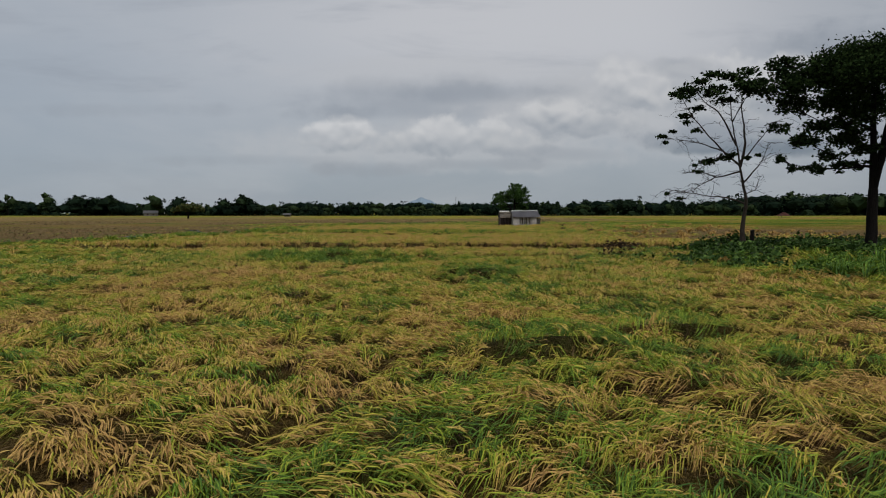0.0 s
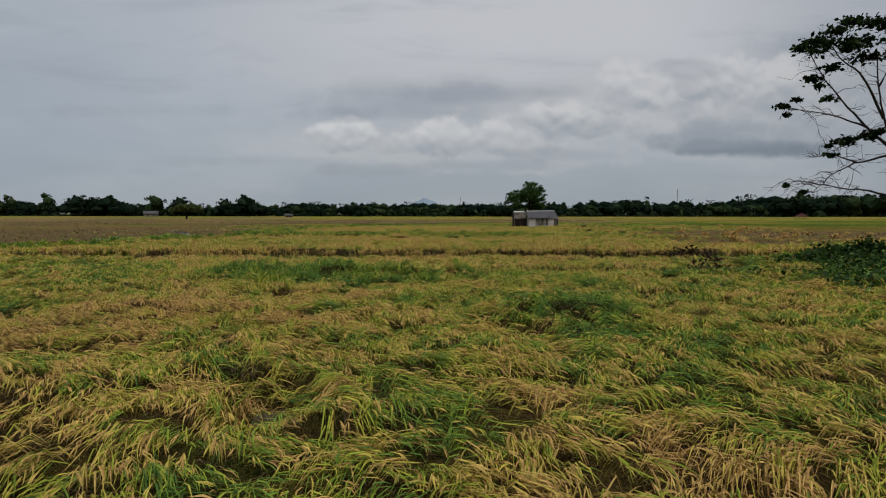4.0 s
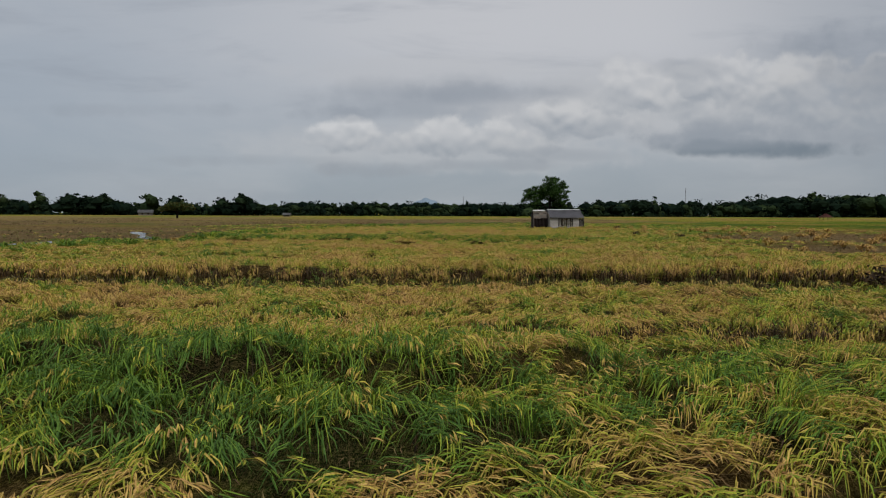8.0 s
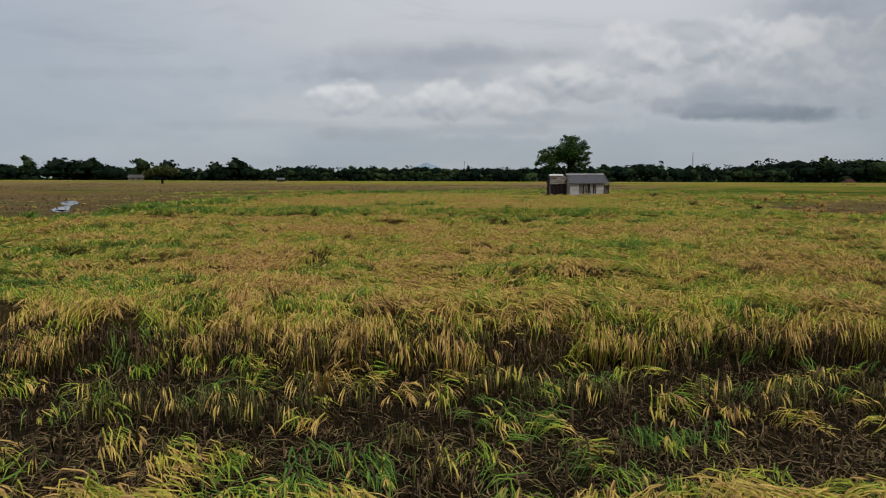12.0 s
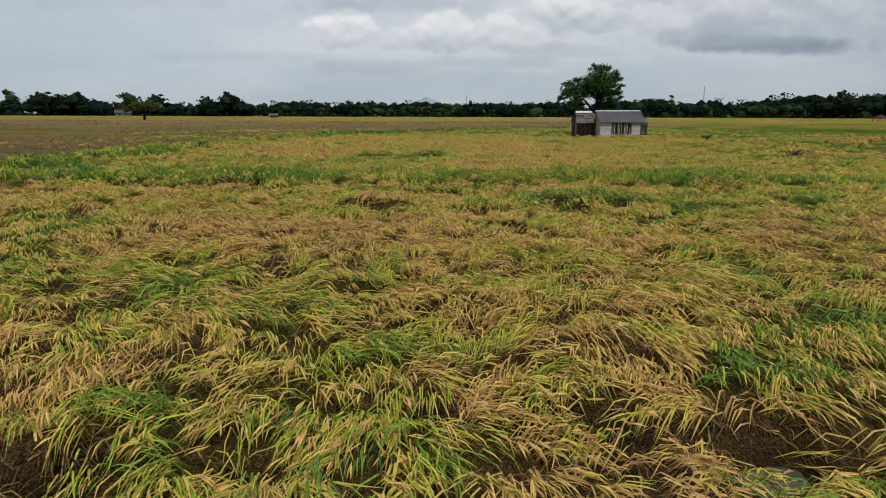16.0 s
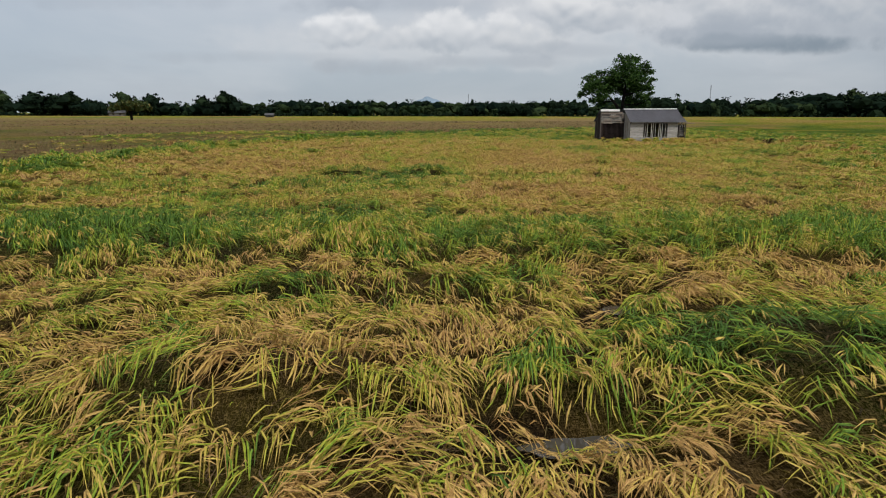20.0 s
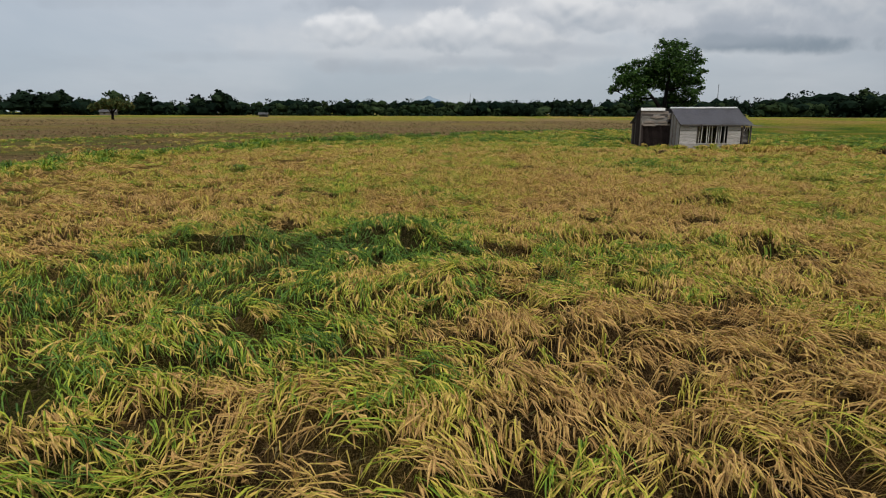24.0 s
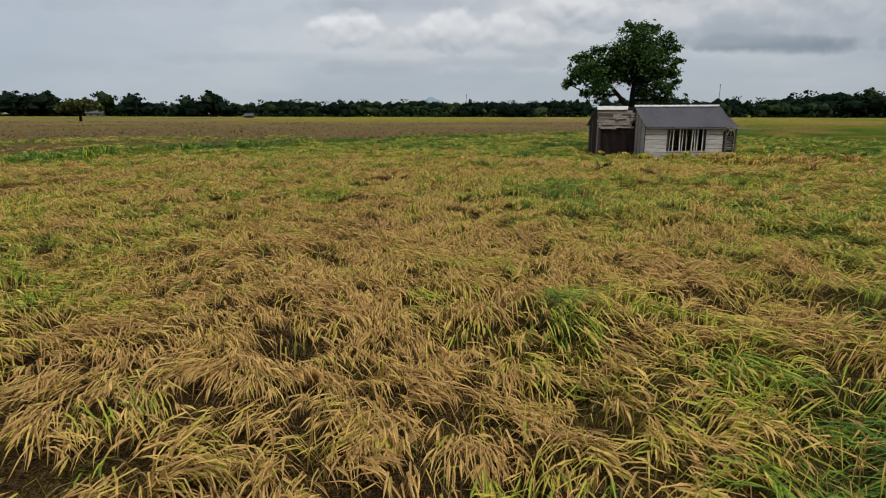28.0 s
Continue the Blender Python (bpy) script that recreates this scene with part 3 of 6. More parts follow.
def plan(x, y):
    """tone (0 straw to 1 green), stub (harvested), mud with the gaps' shade painted in, height of the mat, upright (0
    lodged to 1 standing), cover.
    """
    wob = (fbm(x, y, 3.0, 3) - 0.5) * 2.2
    xw, yw = x + wob, y + (fbm(x, y, 2.6, 5) - 0.5) * 2.0
    ys = y + (fbm(x, y, 1.6, 6) - 0.5) * 1.1
    xw2, yw2 = x + (fbm(x, y, 0.9, 4) - 0.5) * 1.1, y + (fbm(x, y, 0.9, 8) - 0.5) * 1.1
    broad, lumps = fbm(x, y, 9.0, 11), fbm(x, y, 1.6, 12)
    tone = 0.45 + 0.40 * (broad - 0.5) + 0.80 * (lumps - 0.5) + 0.65 * (field(x, y, 0.5, 17) - 0.5)
    tone = tone + 0.02 * step(-y, -40, -30) - 0.135 * step(y, 38, 44) * (1 - step(y, 100, 120))
    bx = bund_x(y)
    # stretches of one colour
    for cx, cy, rx, ry, dt in NEAR_PATCHES + MID_PATCHES + LATE_PATCHES + WIDE_PATCHES:
        tone = tone + 0.95 * dt * blob(xw2, yw2, cx, cy, rx, ry, 0.5)
    row = band(ys, 61.2, 63.6, 0.5) * (1 - step(x, 2, 9) * 0.6) * step(x, -27, -23)
    tone = tone + 0.42 * row
    side = band(xw - bx, -1.2, 2.0, 0.9)
    tone = tone + 0.42 * side * step(y, 20, 45)
    right = blob(xw, yw, 15, 25, 9, 9)
    tone = tone + 0.18 * right + 0.08 * step(x, 14, 26) * band(y, 94, 150, 8) + 0.10 * step(x, 3, 14) * (1 - step(y, 30, 45))
    tone = tone + 0.06 * band(y, 120, 190, 20) * step(x, 8, 30) + 0.07 * band(y, 110, 140, 14)
    ditch = band(ys, 34.6, 38.1, 0.3) * (1 - step(x, 16, 22)) * step(x, -27, -21)
    rim = band(ys, 38.2, 39.4, 0.3) * (1 - step(x, 16, 22)) * step(x, -27, -21)
    cut = band(ys, 28.1, 28.8, 0.2) * step(x, -6, -4.2) * (1 - step(x, 11, 14))
    tone = tone + 0.12 * ditch - 0.22 * rim - 0.12 * band(ys, 28.9, 30.0, 0.3) * step(x, -7, -4)
    # harvested ground to the one side, and a patch on the other
    stub = step(bx - xw, 0.8, 2.6) * step(y, 30, 52) * (1 - step(y, 300, 340))
    patch = np.maximum(blob(xw, yw, 36, 72, 19, 16, 0.25), blob(xw, yw, 20, 55, 6.5, 7, 0.4))
    stub = np.maximum(stub, patch)
    green_in = step(fbm(x, y, 16, 21), 0.56, 0.74) * (1 - patch)
    stub = stub * (1 - 0.70 * green_in)
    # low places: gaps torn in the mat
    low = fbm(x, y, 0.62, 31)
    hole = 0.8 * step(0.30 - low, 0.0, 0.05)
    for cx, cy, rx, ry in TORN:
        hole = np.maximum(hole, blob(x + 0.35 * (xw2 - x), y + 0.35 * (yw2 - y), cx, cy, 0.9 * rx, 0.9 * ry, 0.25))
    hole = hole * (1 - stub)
    # holes, ditch and cut take the mud colour that holds their shade
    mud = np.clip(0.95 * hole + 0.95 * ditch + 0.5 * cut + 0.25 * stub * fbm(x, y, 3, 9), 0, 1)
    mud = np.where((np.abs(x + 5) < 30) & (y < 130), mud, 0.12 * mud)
    fold = 1 - np.abs(2 * field(xw * 0.8 + y * 0.35, y * 0.9, 1.5, 44) - 1)
    height = 0.15 + 0.17 * fbm(x, y, 1.9, 41) + 0.07 * field(x, y, 0.45, 43) + 0.06 * step(fbm(x + 40, y, 1.0, 45), 0.44, 0.56) + 0.06 * fold ** 3
    height = height + 0.45 * blob(xw, yw, 16.5, 26, 8.0, 7.0, 0.5)
    for cx, cy, rx, ry, dh in MOUNDS:
        height = height + dh * blob(x + 0.5 * (xw2 - x), y + 0.5 * (yw2 - y), cx, cy, rx, ry, 0.45)
    height = height * (1 - 0.6 * hole) * (1 - 0.82 * ditch) * (1 - 0.8 * cut) * (1 - 0.9 * stub) + 0.22 * band(ys, 38.2, 40.5, 0.5) * (1 - step(x, 16, 22)) * step(x, -27, -21) + 0.20 * row + 0.14 * side + 0.16 * blob(xw, yw, -7.5, 26, 4, 2.2) + 0.12 * blob(xw, yw, -1.3, 18.3, 2, 1.4)
    near_hut = blob(x, y, 12.5, 104.5, 7.5, 5.0, 0.5)
    height = height * (1 - 0.75 * near_hut) * (1 - 0.85 * blob(x, y, -24.5, 63.0, 4.0, 4.5, 0.4))
    for cx, cy, rx, ry, *_ in PONDS[:8]:
        height = height * (1 - 0.9 * blob(x, y, cx, cy, 2.0 * rx, 2.0 * ry, 0.4))
    upright = np.clip(0.35 * rim + 0.55 * row + 0.3 * ditch + 0.45 * side + 0.30 * right + 0.25 * blob(xw, yw, -8, 27, 6, 3) + 0.22 * step(fbm(x, y, 4.5, 51), 0.58, 0.7) + 0.12 * step(y, 66, 68) * step(96 - y, 0, 10) * step(-abs(x + 6), -9, -5), 0, 1)
    cover = (1 - 0.32 * hole) * (1 - 0.75 * ditch) * (1 - 0.85 * cut)
    upright = upright * (1 - 0.9 * near_hut)
    return np.clip(tone, 0, 1), stub, mud, np.maximum(height, 0.02), upright, cover


def nearness(x, y):
    """How near the flight comes to a place in view, about."""
    off = np.abs(x + 5.2 - np.interp(y, [60, 70, 85], [0, 2.0, 5.0]))
    return np.hypot(np.maximum(4.0, 1.65 * off), np.maximum(0, y - 77))


# ---- the ground: one sheet to the horizon ----
def graded(lo, hi, fine, far_lo, far_hi, grow=1.16):
    inner = list(np.arange(lo, hi + fine / 2, fine))
    s, v = fine, inner[-1]
    while v < far_hi:
        s *= grow
        v += s
        inner.append(v)
    s, v = fine, inner[0]
    while v > far_lo:
        s *= grow
        v -= s
        inner.insert(0, v)
    return np.array(inner)


def add_attribute(mesh, name, values):
    mesh.attributes.new(name, "FLOAT", "POINT").data.foreach_set("value", np.ascontiguousarray(values, np.float32))


def mesh_of(name, verts, loops, starts, totals, mat, smooth=False):
    """A mesh straight from arrays."""
    me = bpy.data.meshes.new(name)
    me.vertices.add(len(verts))
    me.vertices.foreach_set("co", np.ascontiguousarray(verts, np.float32).ravel())
    me.loops.add(len(loops))
    me.loops.foreach_set("vertex_index", np.ascontiguousarray(loops, np.int32))
    me.polygons.add(len(starts))
    me.polygons.foreach_set("loop_start", np.ascontiguousarray(starts, np.int32))
    me.polygons.foreach_set("loop_total", np.ascontiguousarray(totals, np.int32))
    if smooth:
        me.polygons.foreach_set("use_smooth", np.ones(len(starts), bool))
    me.update(calc_edges=True)
    me.materials.append(mat)
    return me


def mat_height(x, y):
    return plan(x, y)[3]


def ground_height(x, y):
    """The soil and thatch, below the top of the mat; far off the top itself."""
    h = plan(x, y)[3]
    sink = np.clip((45 - nearness(x, y)) / 22, 0, 1)
    return np.maximum(h - 0.10 * sink, 0.22 * h)


gx, gy = graded(-22, 15, 0.36, -4600, 4600), graded(1.5, 92, 0.36, -600, 4700)
X, Y = np.meshgrid(gx, gy)
p = plan(X.ravel(), Y.ravel())
Z = ground_height(X.ravel(), Y.ravel())
nx, ny = len(gx), len(gy)
i, j = np.meshgrid(np.arange(nx - 1), np.arange(ny - 1))
k = (j * nx + i).ravel()
quads = np.stack([k, k + 1, k + nx + 1, k + nx], 1)
me = mesh_of("ground", np.stack([X.ravel(), Y.ravel(), Z], 1), quads.ravel(), np.arange(len(quads)) * 4, np.full(len(quads), 4), ground_mat, True)
far_tone = np.clip(p[0] + 0.05 * np.sin(Y.ravel() / 23.0) * step(Y.ravel(), 140, 160), 0, 0.85)
# strips of other fields farther off: ripe, then green, then ripe again
ripe = band(Y.ravel() + 0.1 * X.ravel(), 165, 235, 10) * (1 - step(X.ravel(), 40, 60)) + 0.45 * band(Y.ravel(), 190, 330, 15) * step(X.ravel(), 15, 40)
gold = band(Y.ravel(), 255, 420, 12) * step(X.ravel(), -75, -62) * (1 - step(X.ravel(), 18, 30))
far_tone = np.clip(far_tone * (1 - 0.55 * np.clip(ripe, 0, 1)) + 0.16 * np.clip(ripe, 0, 1), 0, 1)
far_tone = far_tone * (1 - gold) + 0.44 * gold
p = (p[0], p[1] * (1 - gold), *p[2:])
add_attribute(me, "tone", far_tone)
add_attribute(me, "stub", p[1])
# near the flight line the ground takes the thatch with painted gap shade
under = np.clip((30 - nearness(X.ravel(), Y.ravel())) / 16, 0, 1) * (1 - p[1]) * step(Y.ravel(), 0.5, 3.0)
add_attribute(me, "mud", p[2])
add_attribute(me, "shaded_thatch", under)
tagged(new("ground", me), "flat rice field ground with mud and lodged straw", "ground", kind="structure")


# ---- blades of rice, weeds and stubble ----
def ribbons(name, x, y, z, turn, reach, rise, width, tip, tone, mat, segments, seed):
    """Bent leaf ribbons: from (x, y, z) along turn, up to rise, down to tip times rise at the end of reach."""
    rng = np.random.default_rng(seed)
    n = len(x)
    cs, sn = np.cos(turn), np.sin(turn)
    roll = rng.uniform(-0.7, 0.7, n)
    px, py, pz = -sn * np.cos(roll), cs * np.cos(roll), np.sin(roll)
    bend = rng.normal(0, 0.12, n)
    if segments == 3:
        s, hgt, wd = (0.0, 0.30, 0.70, 1.0), (0.0, 0.80, 1.0, None), (0.55, 1.0, 0.8, 0.0)
    else:
        s, hgt, wd = (0.0, 0.5, 1.0), (0.0, 1.0, None), (0.7, 1.0, 0.0)
    pts = []
    for a, h, q in zip(s, hgt, wd):
        hz = rise * (tip if h is None else h)
        cx = x + cs * reach * a - sn * bend * reach * a * a
        cy = y + sn * reach * a + cs * bend * reach * a * a
        cz = z + hz
        if q == 0.0:
            pts.append(np.stack([cx, cy, cz], 1))
        else:
            o = 0.5 * q * width
            pts.append(np.stack([cx - px * o, cy - py * o, cz - pz * o], 1))
            pts.append(np.stack([cx + px * o, cy + py * o, cz + pz * o], 1))
    per = len(pts)
    verts = np.stack(pts, 1).reshape(-1, 3)
    b = (np.arange(n) * per)[:, None]
    pat = [0, 1, 3, 2, 2, 3, 5, 4, 4, 5, 6] if segments == 3 else [0, 1, 3, 2, 2, 3, 4]
    tot = [4, 4, 3] if segments == 3 else [4, 3]
    loops = (b + np.array(pat)[None]).ravel()
    totals = np.tile(tot, n)
    starts = np.concatenate([[0], np.cumsum(totals)[:-1]])
    me = mesh_of(name, verts, loops, starts, totals, mat)
    add_attribute(me, "tone", np.repeat(tone, per))
    add_attribute(me, "across", np.tile([0, 1, 0, 1, 0, 1, 0.5] if segments == 3 else [0, 1, 0, 1, 0.5], n))
    return new(name, me)


def scatter(rng, x0, x1, y0, y1, cell, per_m2):
    """Random places, with a density given for each cell."""
    cx, cy = np.meshgrid(np.arange(x0, x1, cell), np.arange(y0, y1, cell))
    cx, cy = cx.ravel(), cy.ravel()
    n = rng.poisson(np.clip(per_m2(cx + cell / 2, cy + cell / 2), 0, None) * cell * cell)
    x, y = np.repeat(cx, n), np.repeat(cy, n)
    return x + rng.uniform(0, cell, len(x)), y + rng.uniform(0, cell, len(y))


class Sampled:
    """A function of the place, sampled once on a grid and read between its points."""

    def __init__(self, f, x0, x1, y0, y1, cell):
        gx_, gy_ = np.arange(x0, x1 + cell, cell), np.arange(y0, y1 + cell, cell)
        a_, b_ = np.meshgrid(gx_, gy_)
        self.v, self.x0, self.y0, self.cell = f(a_.ravel(), b_.ravel()).reshape(a_.shape), x0, y0, cell

    def at(self, x, y):
        u = np.clip((x - self.x0) / self.cell, 0, self.v.shape[1] - 1.001)
        v = np.clip((y - self.y0) / self.cell, 0, self.v.shape[0] - 1.001)
        a_, b_ = u.astype(int), v.astype(int)
        fu, fv = u - a_, v - b_
        g_ = self.v
        return (g_[b_, a_] * (1 - fu) + g_[b_, a_ + 1] * fu) * (1 - fv) + (g_[b_ + 1, a_] * (1 - fu) + g_[b_ + 1, a_ + 1] * fu) * fv


MAT = Sampled(mat_height, -66, 60, 0, 152, 0.16)
FAR_MAT = Sampled(mat_height, -135, 125, 0, 205, 0.8)


def combed(x, y):
    """The way the wind has laid the crop."""
    return -np.pi / 2 + 0.95 + (fbm(x, y, 4.2, 61) - 0.5) * 5.0 + (fbm(x, y, 1.1, 62) - 0.5) * 4.0


def in_hut(x, y):
    return ((x > 10.7) & (x < 16.6) & (y > 106.3) & (y < 111.2)) | ((x > 8.4) & (x < 11.2) & (y > 108.1) & (y < 111.2))


def leaf_size(x, y):
    d = nearness(x, y)
    return np.maximum(0.0145, 0.00125 * np.minimum(d, 14) + 0.00075 * np.maximum(d - 14, 0)), np.clip(0.33 + 0.008 * d, 0.36, 0.52)


def drape(top, x, y, h0):
    return np.clip(top.at(x, y), h0 - 0.16, h0 + 0.12)


def locks(name, label, seed, lo, hi, area, thin, leaves, ears, grains):
    """The lodged crop where the flight comes within lo to hi metres: locks of leaves combed one way that bow over, with tasselled ears hanging from their ends."""
    rng = np.random.default_rng(seed)
    near = hi <= 9
    top = MAT if hi < 40 else FAR_MAT

    def dense(x, y):
        d = nearness(x, y)
        wdt, lng = leaf_size(x, y)
        q = plan(x, y)
        return ((d >= lo) & (d < hi)) * thin / (0.50 * wdt * lng) / leaves * (1 - 0.97 * q[1]) * q[5] * (1 - in_hut(x, y)) * dry(x, y)

    tx, ty = scatter(rng, *area, 0.35 if hi < 40 else 1.5, dense)
    ok = ~in_hut(tx, ty)
    tx, ty = tx[ok], ty[ok]
    q = plan(tx, ty)
    m = len(tx)
    wdt, lng = leaf_size(tx, ty)
    lng = lng * rng.uniform(0.75, 1.25, m)
    ang = combed(tx, ty) + rng.normal(0, 0.48, m)
    tone = q[0] + rng.normal(0, 0.15, m)
    up = np.clip(q[4] + rng.normal(0, 0.10, m), 0, 1)
    h0 = top.at(tx, ty) + rng.normal(0, 0.042, m)
    arch = rng.uniform(0.02, 0.10, m) + up * rng.uniform(0.06, 0.22, m)
    lng = lng * (1 - 0.35 * up)

    # leaves: from a foot sunk in the mat, up over the arch and down to a point
    def spread(v, k):
        return np.repeat(v, k)

    k = leaves
    n = m * k
    a = spread(ang, k) + rng.normal(0, 0.17, n) + np.where(rng.random(n) < 0.08, rng.normal(0, 0.8, n), 0)
    ln = spread(lng, k) * rng.uniform(0.6, 1.15, n)
    wd = spread(wdt, k) * rng.uniform(0.6, 1.3, n)
    off, back = rng.normal(0, 0.062, n), rng.uniform(-0.85, -0.10, n) * spread(lng, k)
    ca, sa = np.cos(spread(ang, k)), np.sin(spread(ang, k))
    x, y = spread(tx, k) + ca * back - sa * off, spread(ty, k) + sa * back + ca * off
    h, ar = spread(h0, k), spread(arch, k) * rng.uniform(0.5, 1.3, n)
    ca, sa = np.cos(a), np.sin(a)
    bend = (np.repeat(rng.normal(0, 0.16, m), k) + rng.normal(0, 0.10, n)) * ln
    roll = rng.normal(0, 0.35, n)
    px, py, pz = -sa * np.cos(roll) * wd / 2, ca * np.cos(roll) * wd / 2, np.sin(roll) * wd / 2

    def along(f):
        return x + ca * ln * f - sa * bend * f * f, y + sa * ln * f + ca * bend * f * f

    jit = rng.normal(0, 0.018, n)
    lt = np.clip(spread(tone, k) + 0.10, 0, 1)
    z0 = np.maximum(h - 0.09 + jit, 0.01)
    ex, ey = along(1.0)
    z3 = np.maximum(drape(top, ex, ey, h) + jit + ar * rng.uniform(-0.7, 0.8, n) - 0.01, 0.01)
    m1 = along(0.42)
    z1 = np.maximum(drape(top, *m1, h) + jit + ar, 0.02)
    if near:
        m2 = along(0.74)
        z2 = np.maximum(drape(top, *m2, h) + jit + 0.85 * ar, 0.02)
        cols = [(x, y, z0), (m1[0] - 0.9 * px, m1[1] - 0.9 * py, z1 - pz), (m1[0] + 0.9 * px, m1[1] + 0.9 * py, z1 + pz), (m2[0] - 0.8 * px, m2[1] - 0.8 * py, z2 - pz), (m2[0] + 0.8 * px, m2[1] + 0.8 * py, z2 + pz), (ex, ey, z3)]
        pattern, sizes = [0, 2, 1, 1, 2, 4, 3, 3, 4, 5], [3, 4, 3]
    else:
        cols = [(x, y, z0), (m1[0] - px, m1[1] - py, z1 - pz), (m1[0] + px, m1[1] + py, z1 + pz), (ex, ey, z3)]
        pattern, sizes = [0, 2, 1, 1, 2, 3], [3, 3]
    me = gathered(name, cols, pattern, sizes, rice_mat, lt)
    tagged(new(name, me), label, "rice crop", kind="stuff")

    # ears: each a tassel of slim sprays that hang from one stem
    count = rng.poisson(ears * np.clip(1.5 - 1.35 * tone, 0.18, 1.4))
    x, y, h, ar, a, sc, et = (np.repeat(v, count) for v in (tx, ty, h0, arch, ang, np.minimum(wdt / 0.0145, 1.7), tone))
    n = len(x)
    a = a + rng.normal(0, 0.45, n)
    f, off = rng.uniform(-0.40, 0.40, n) * np.repeat(lng, count), rng.normal(0, 0.085, n)
    x, y = x + np.cos(a) * f - np.sin(a) * off, y + np.sin(a) * f + np.cos(a) * off
    h = drape(top, x, y, h) + ar * rng.uniform(0.4, 1.1, n) + rng.normal(0.012, 0.02, n)
    ln, drop = rng.uniform(0.13, 0.22, n) * np.sqrt(sc), rng.uniform(0.01, 0.11, n) + 0.06 * np.repeat(up, count)
    et = np.clip(0.42 * et + rng.normal(0.03, 0.09, n), 0, 1)
    k = grains
    x, y, h, a, ln, drop, et, sc = (np.repeat(v, k) for v in (x, y, h, a, ln, drop, et, sc))
    n = len(x)
    fan = rng.normal(0, 0.15, n)
    a = a + fan
    start = rng.uniform(0.0, 0.35, n) * ln
    ca, sa = np.cos(a), np.sin(a)
    x, y = x + ca * start, y + sa * start
    ln = ln * rng.uniform(0.6, 1.0, n)
    w2 = 0.5 * 0.0165 * sc * rng.uniform(0.7, 1.3, n)
    roll = rng.normal(0, 0.6, n)
    px, py, pz = -sa * np.cos(roll) * w2, ca * np.cos(roll) * w2, np.sin(roll) * w2
    mz, tz = h + rng.normal(0.004, 0.008, n) - 0.25 * drop, np.maximum(h - drop * rng.uniform(0.6, 1.3, n), 0.02)
    mx, my = x + ca * ln * 0.55, y + sa * ln * 0.55
    cols = [(x, y, h), (mx - px, my - py, mz - pz), (mx + px, my + py, mz + pz), (x + ca * ln, y + sa * ln, tz)]
    me = gathered(name.replace("rice", "ears"), cols, [0, 2, 1, 1, 2, 3], [3, 3], ear_mat, et)
    tagged(new(name.replace("rice", "ears"), me), label.replace("rice", "tan rice ears on"), "rice crop", kind="stuff")


def gathered(name, cols, pattern, sizes, mat, tone):
    """Many small alike pieces in one mesh, from the columns of their corners."""
    n, per = len(tone), len(cols)
    verts = np.stack([np.stack(c_, 1) for c_ in cols], 1).reshape(-1, 3)
    loops = ((np.arange(n) * per)[:, None] + np.array(pattern)[None]).ravel()
    totals = np.tile(sizes, n)
    me = mesh_of(name, verts, loops, np.concatenate([[0], np.cumsum(totals)[:-1]]), totals, mat)
    add_attribute(me, "tone", np.repeat(tone, per))
    add_attribute(me, "across", np.tile({4: [0.5, 0, 1, 0.5], 6: [0.5, 0, 1, 0, 1, 0.5]}[per], n))
    return me


AREA = (-60.0, 50.0, 2.3, 150.0)
locks("lodged_rice", "flattened rice, straw and green leaves tangled", 11, 0, 9, AREA, 0.71, 11, 2.7, 3)
locks("lodged_rice", "flattened rice beside the flight line", 12, 9, 20, AREA, 0.64, 11, 2.2, 3)
locks("lodged_rice", "flattened rice farther from the flight line", 13, 20, 38, AREA, 0.52, 11, 1.6, 2)
locks("lodged_rice", "flattened rice far out in the field", 14, 38, 76, (-60.0, 60.0, 2.0, 150.0), 0.34, 11, 1.2, 2)


def stalks(name, label, seed, area, per_m2, tall, tone, lean, width=0.010, mat=None):
    """Standing stalks with leaves that bow over."""
    rng = np.random.default_rng(seed)
    x, y = scatter(rng, *area, 0.35, per_m2)
    n = len(x)
    d = nearness(x, y)
    ang = -np.pi / 2 + rng.normal(0, lean, n)
    rise = rng.uniform(*tall, n)
    reach = rise * rng.uniform(0.10, 0.95, n)
    o = ribbons(name, x, y, np.minimum(ground_height(x, y), 0.1) - 0.02, ang, reach, rise, np.clip(0.0014 * d, width, 0.024) * rng.uniform(0.6, 1.3, n), rng.uniform(0.30, 1.0, n), np.clip(tone + rng.normal(0, 0.16, n), 0, 1), mat or rice_mat, 3, seed + 1)
    return tagged(o, label, "rice crop", kind="stuff")


def across(x):
    return (1 - step(x, 15, 20)) * step(x, -26, -21)


def thin_out(x, y):
    return np.clip(9.0 / np.maximum(nearness(x, y), 5.0), 0.12, 1.0)


def ditch_line(x, y):
    return y + (fbm(x, y, 1.6, 6) - 0.5) * 1.1


stalks("standing_rice", "ripe rice still standing with drooping ears", 24, (-16, 6, 66, 98), lambda x, y: 40 * thin_out(x, y) * step(fbm(x, y, 3.0, 69), 0.42, 0.62), (0.26, 0.44), 0.24, 1.1, 0.012)
# dark leaves added along the overhang to paint its shadowed stalk bases
stalks("ditch_thatch", "dark brown leaves in place of the shade under the ditch edge", 25, (-27, 21, 37.2, 39.2), lambda x, y: 420 * thin_out(x, y) * band(ditch_line(x, y), 37.85, 38.35, 0.12) * across(x) * step(fbm(x, y, 0.6, 70), 0.3, 0.5), (0.22, 0.47), 0.4, 1.0, 0.016, dead_and_shaded_leaf)
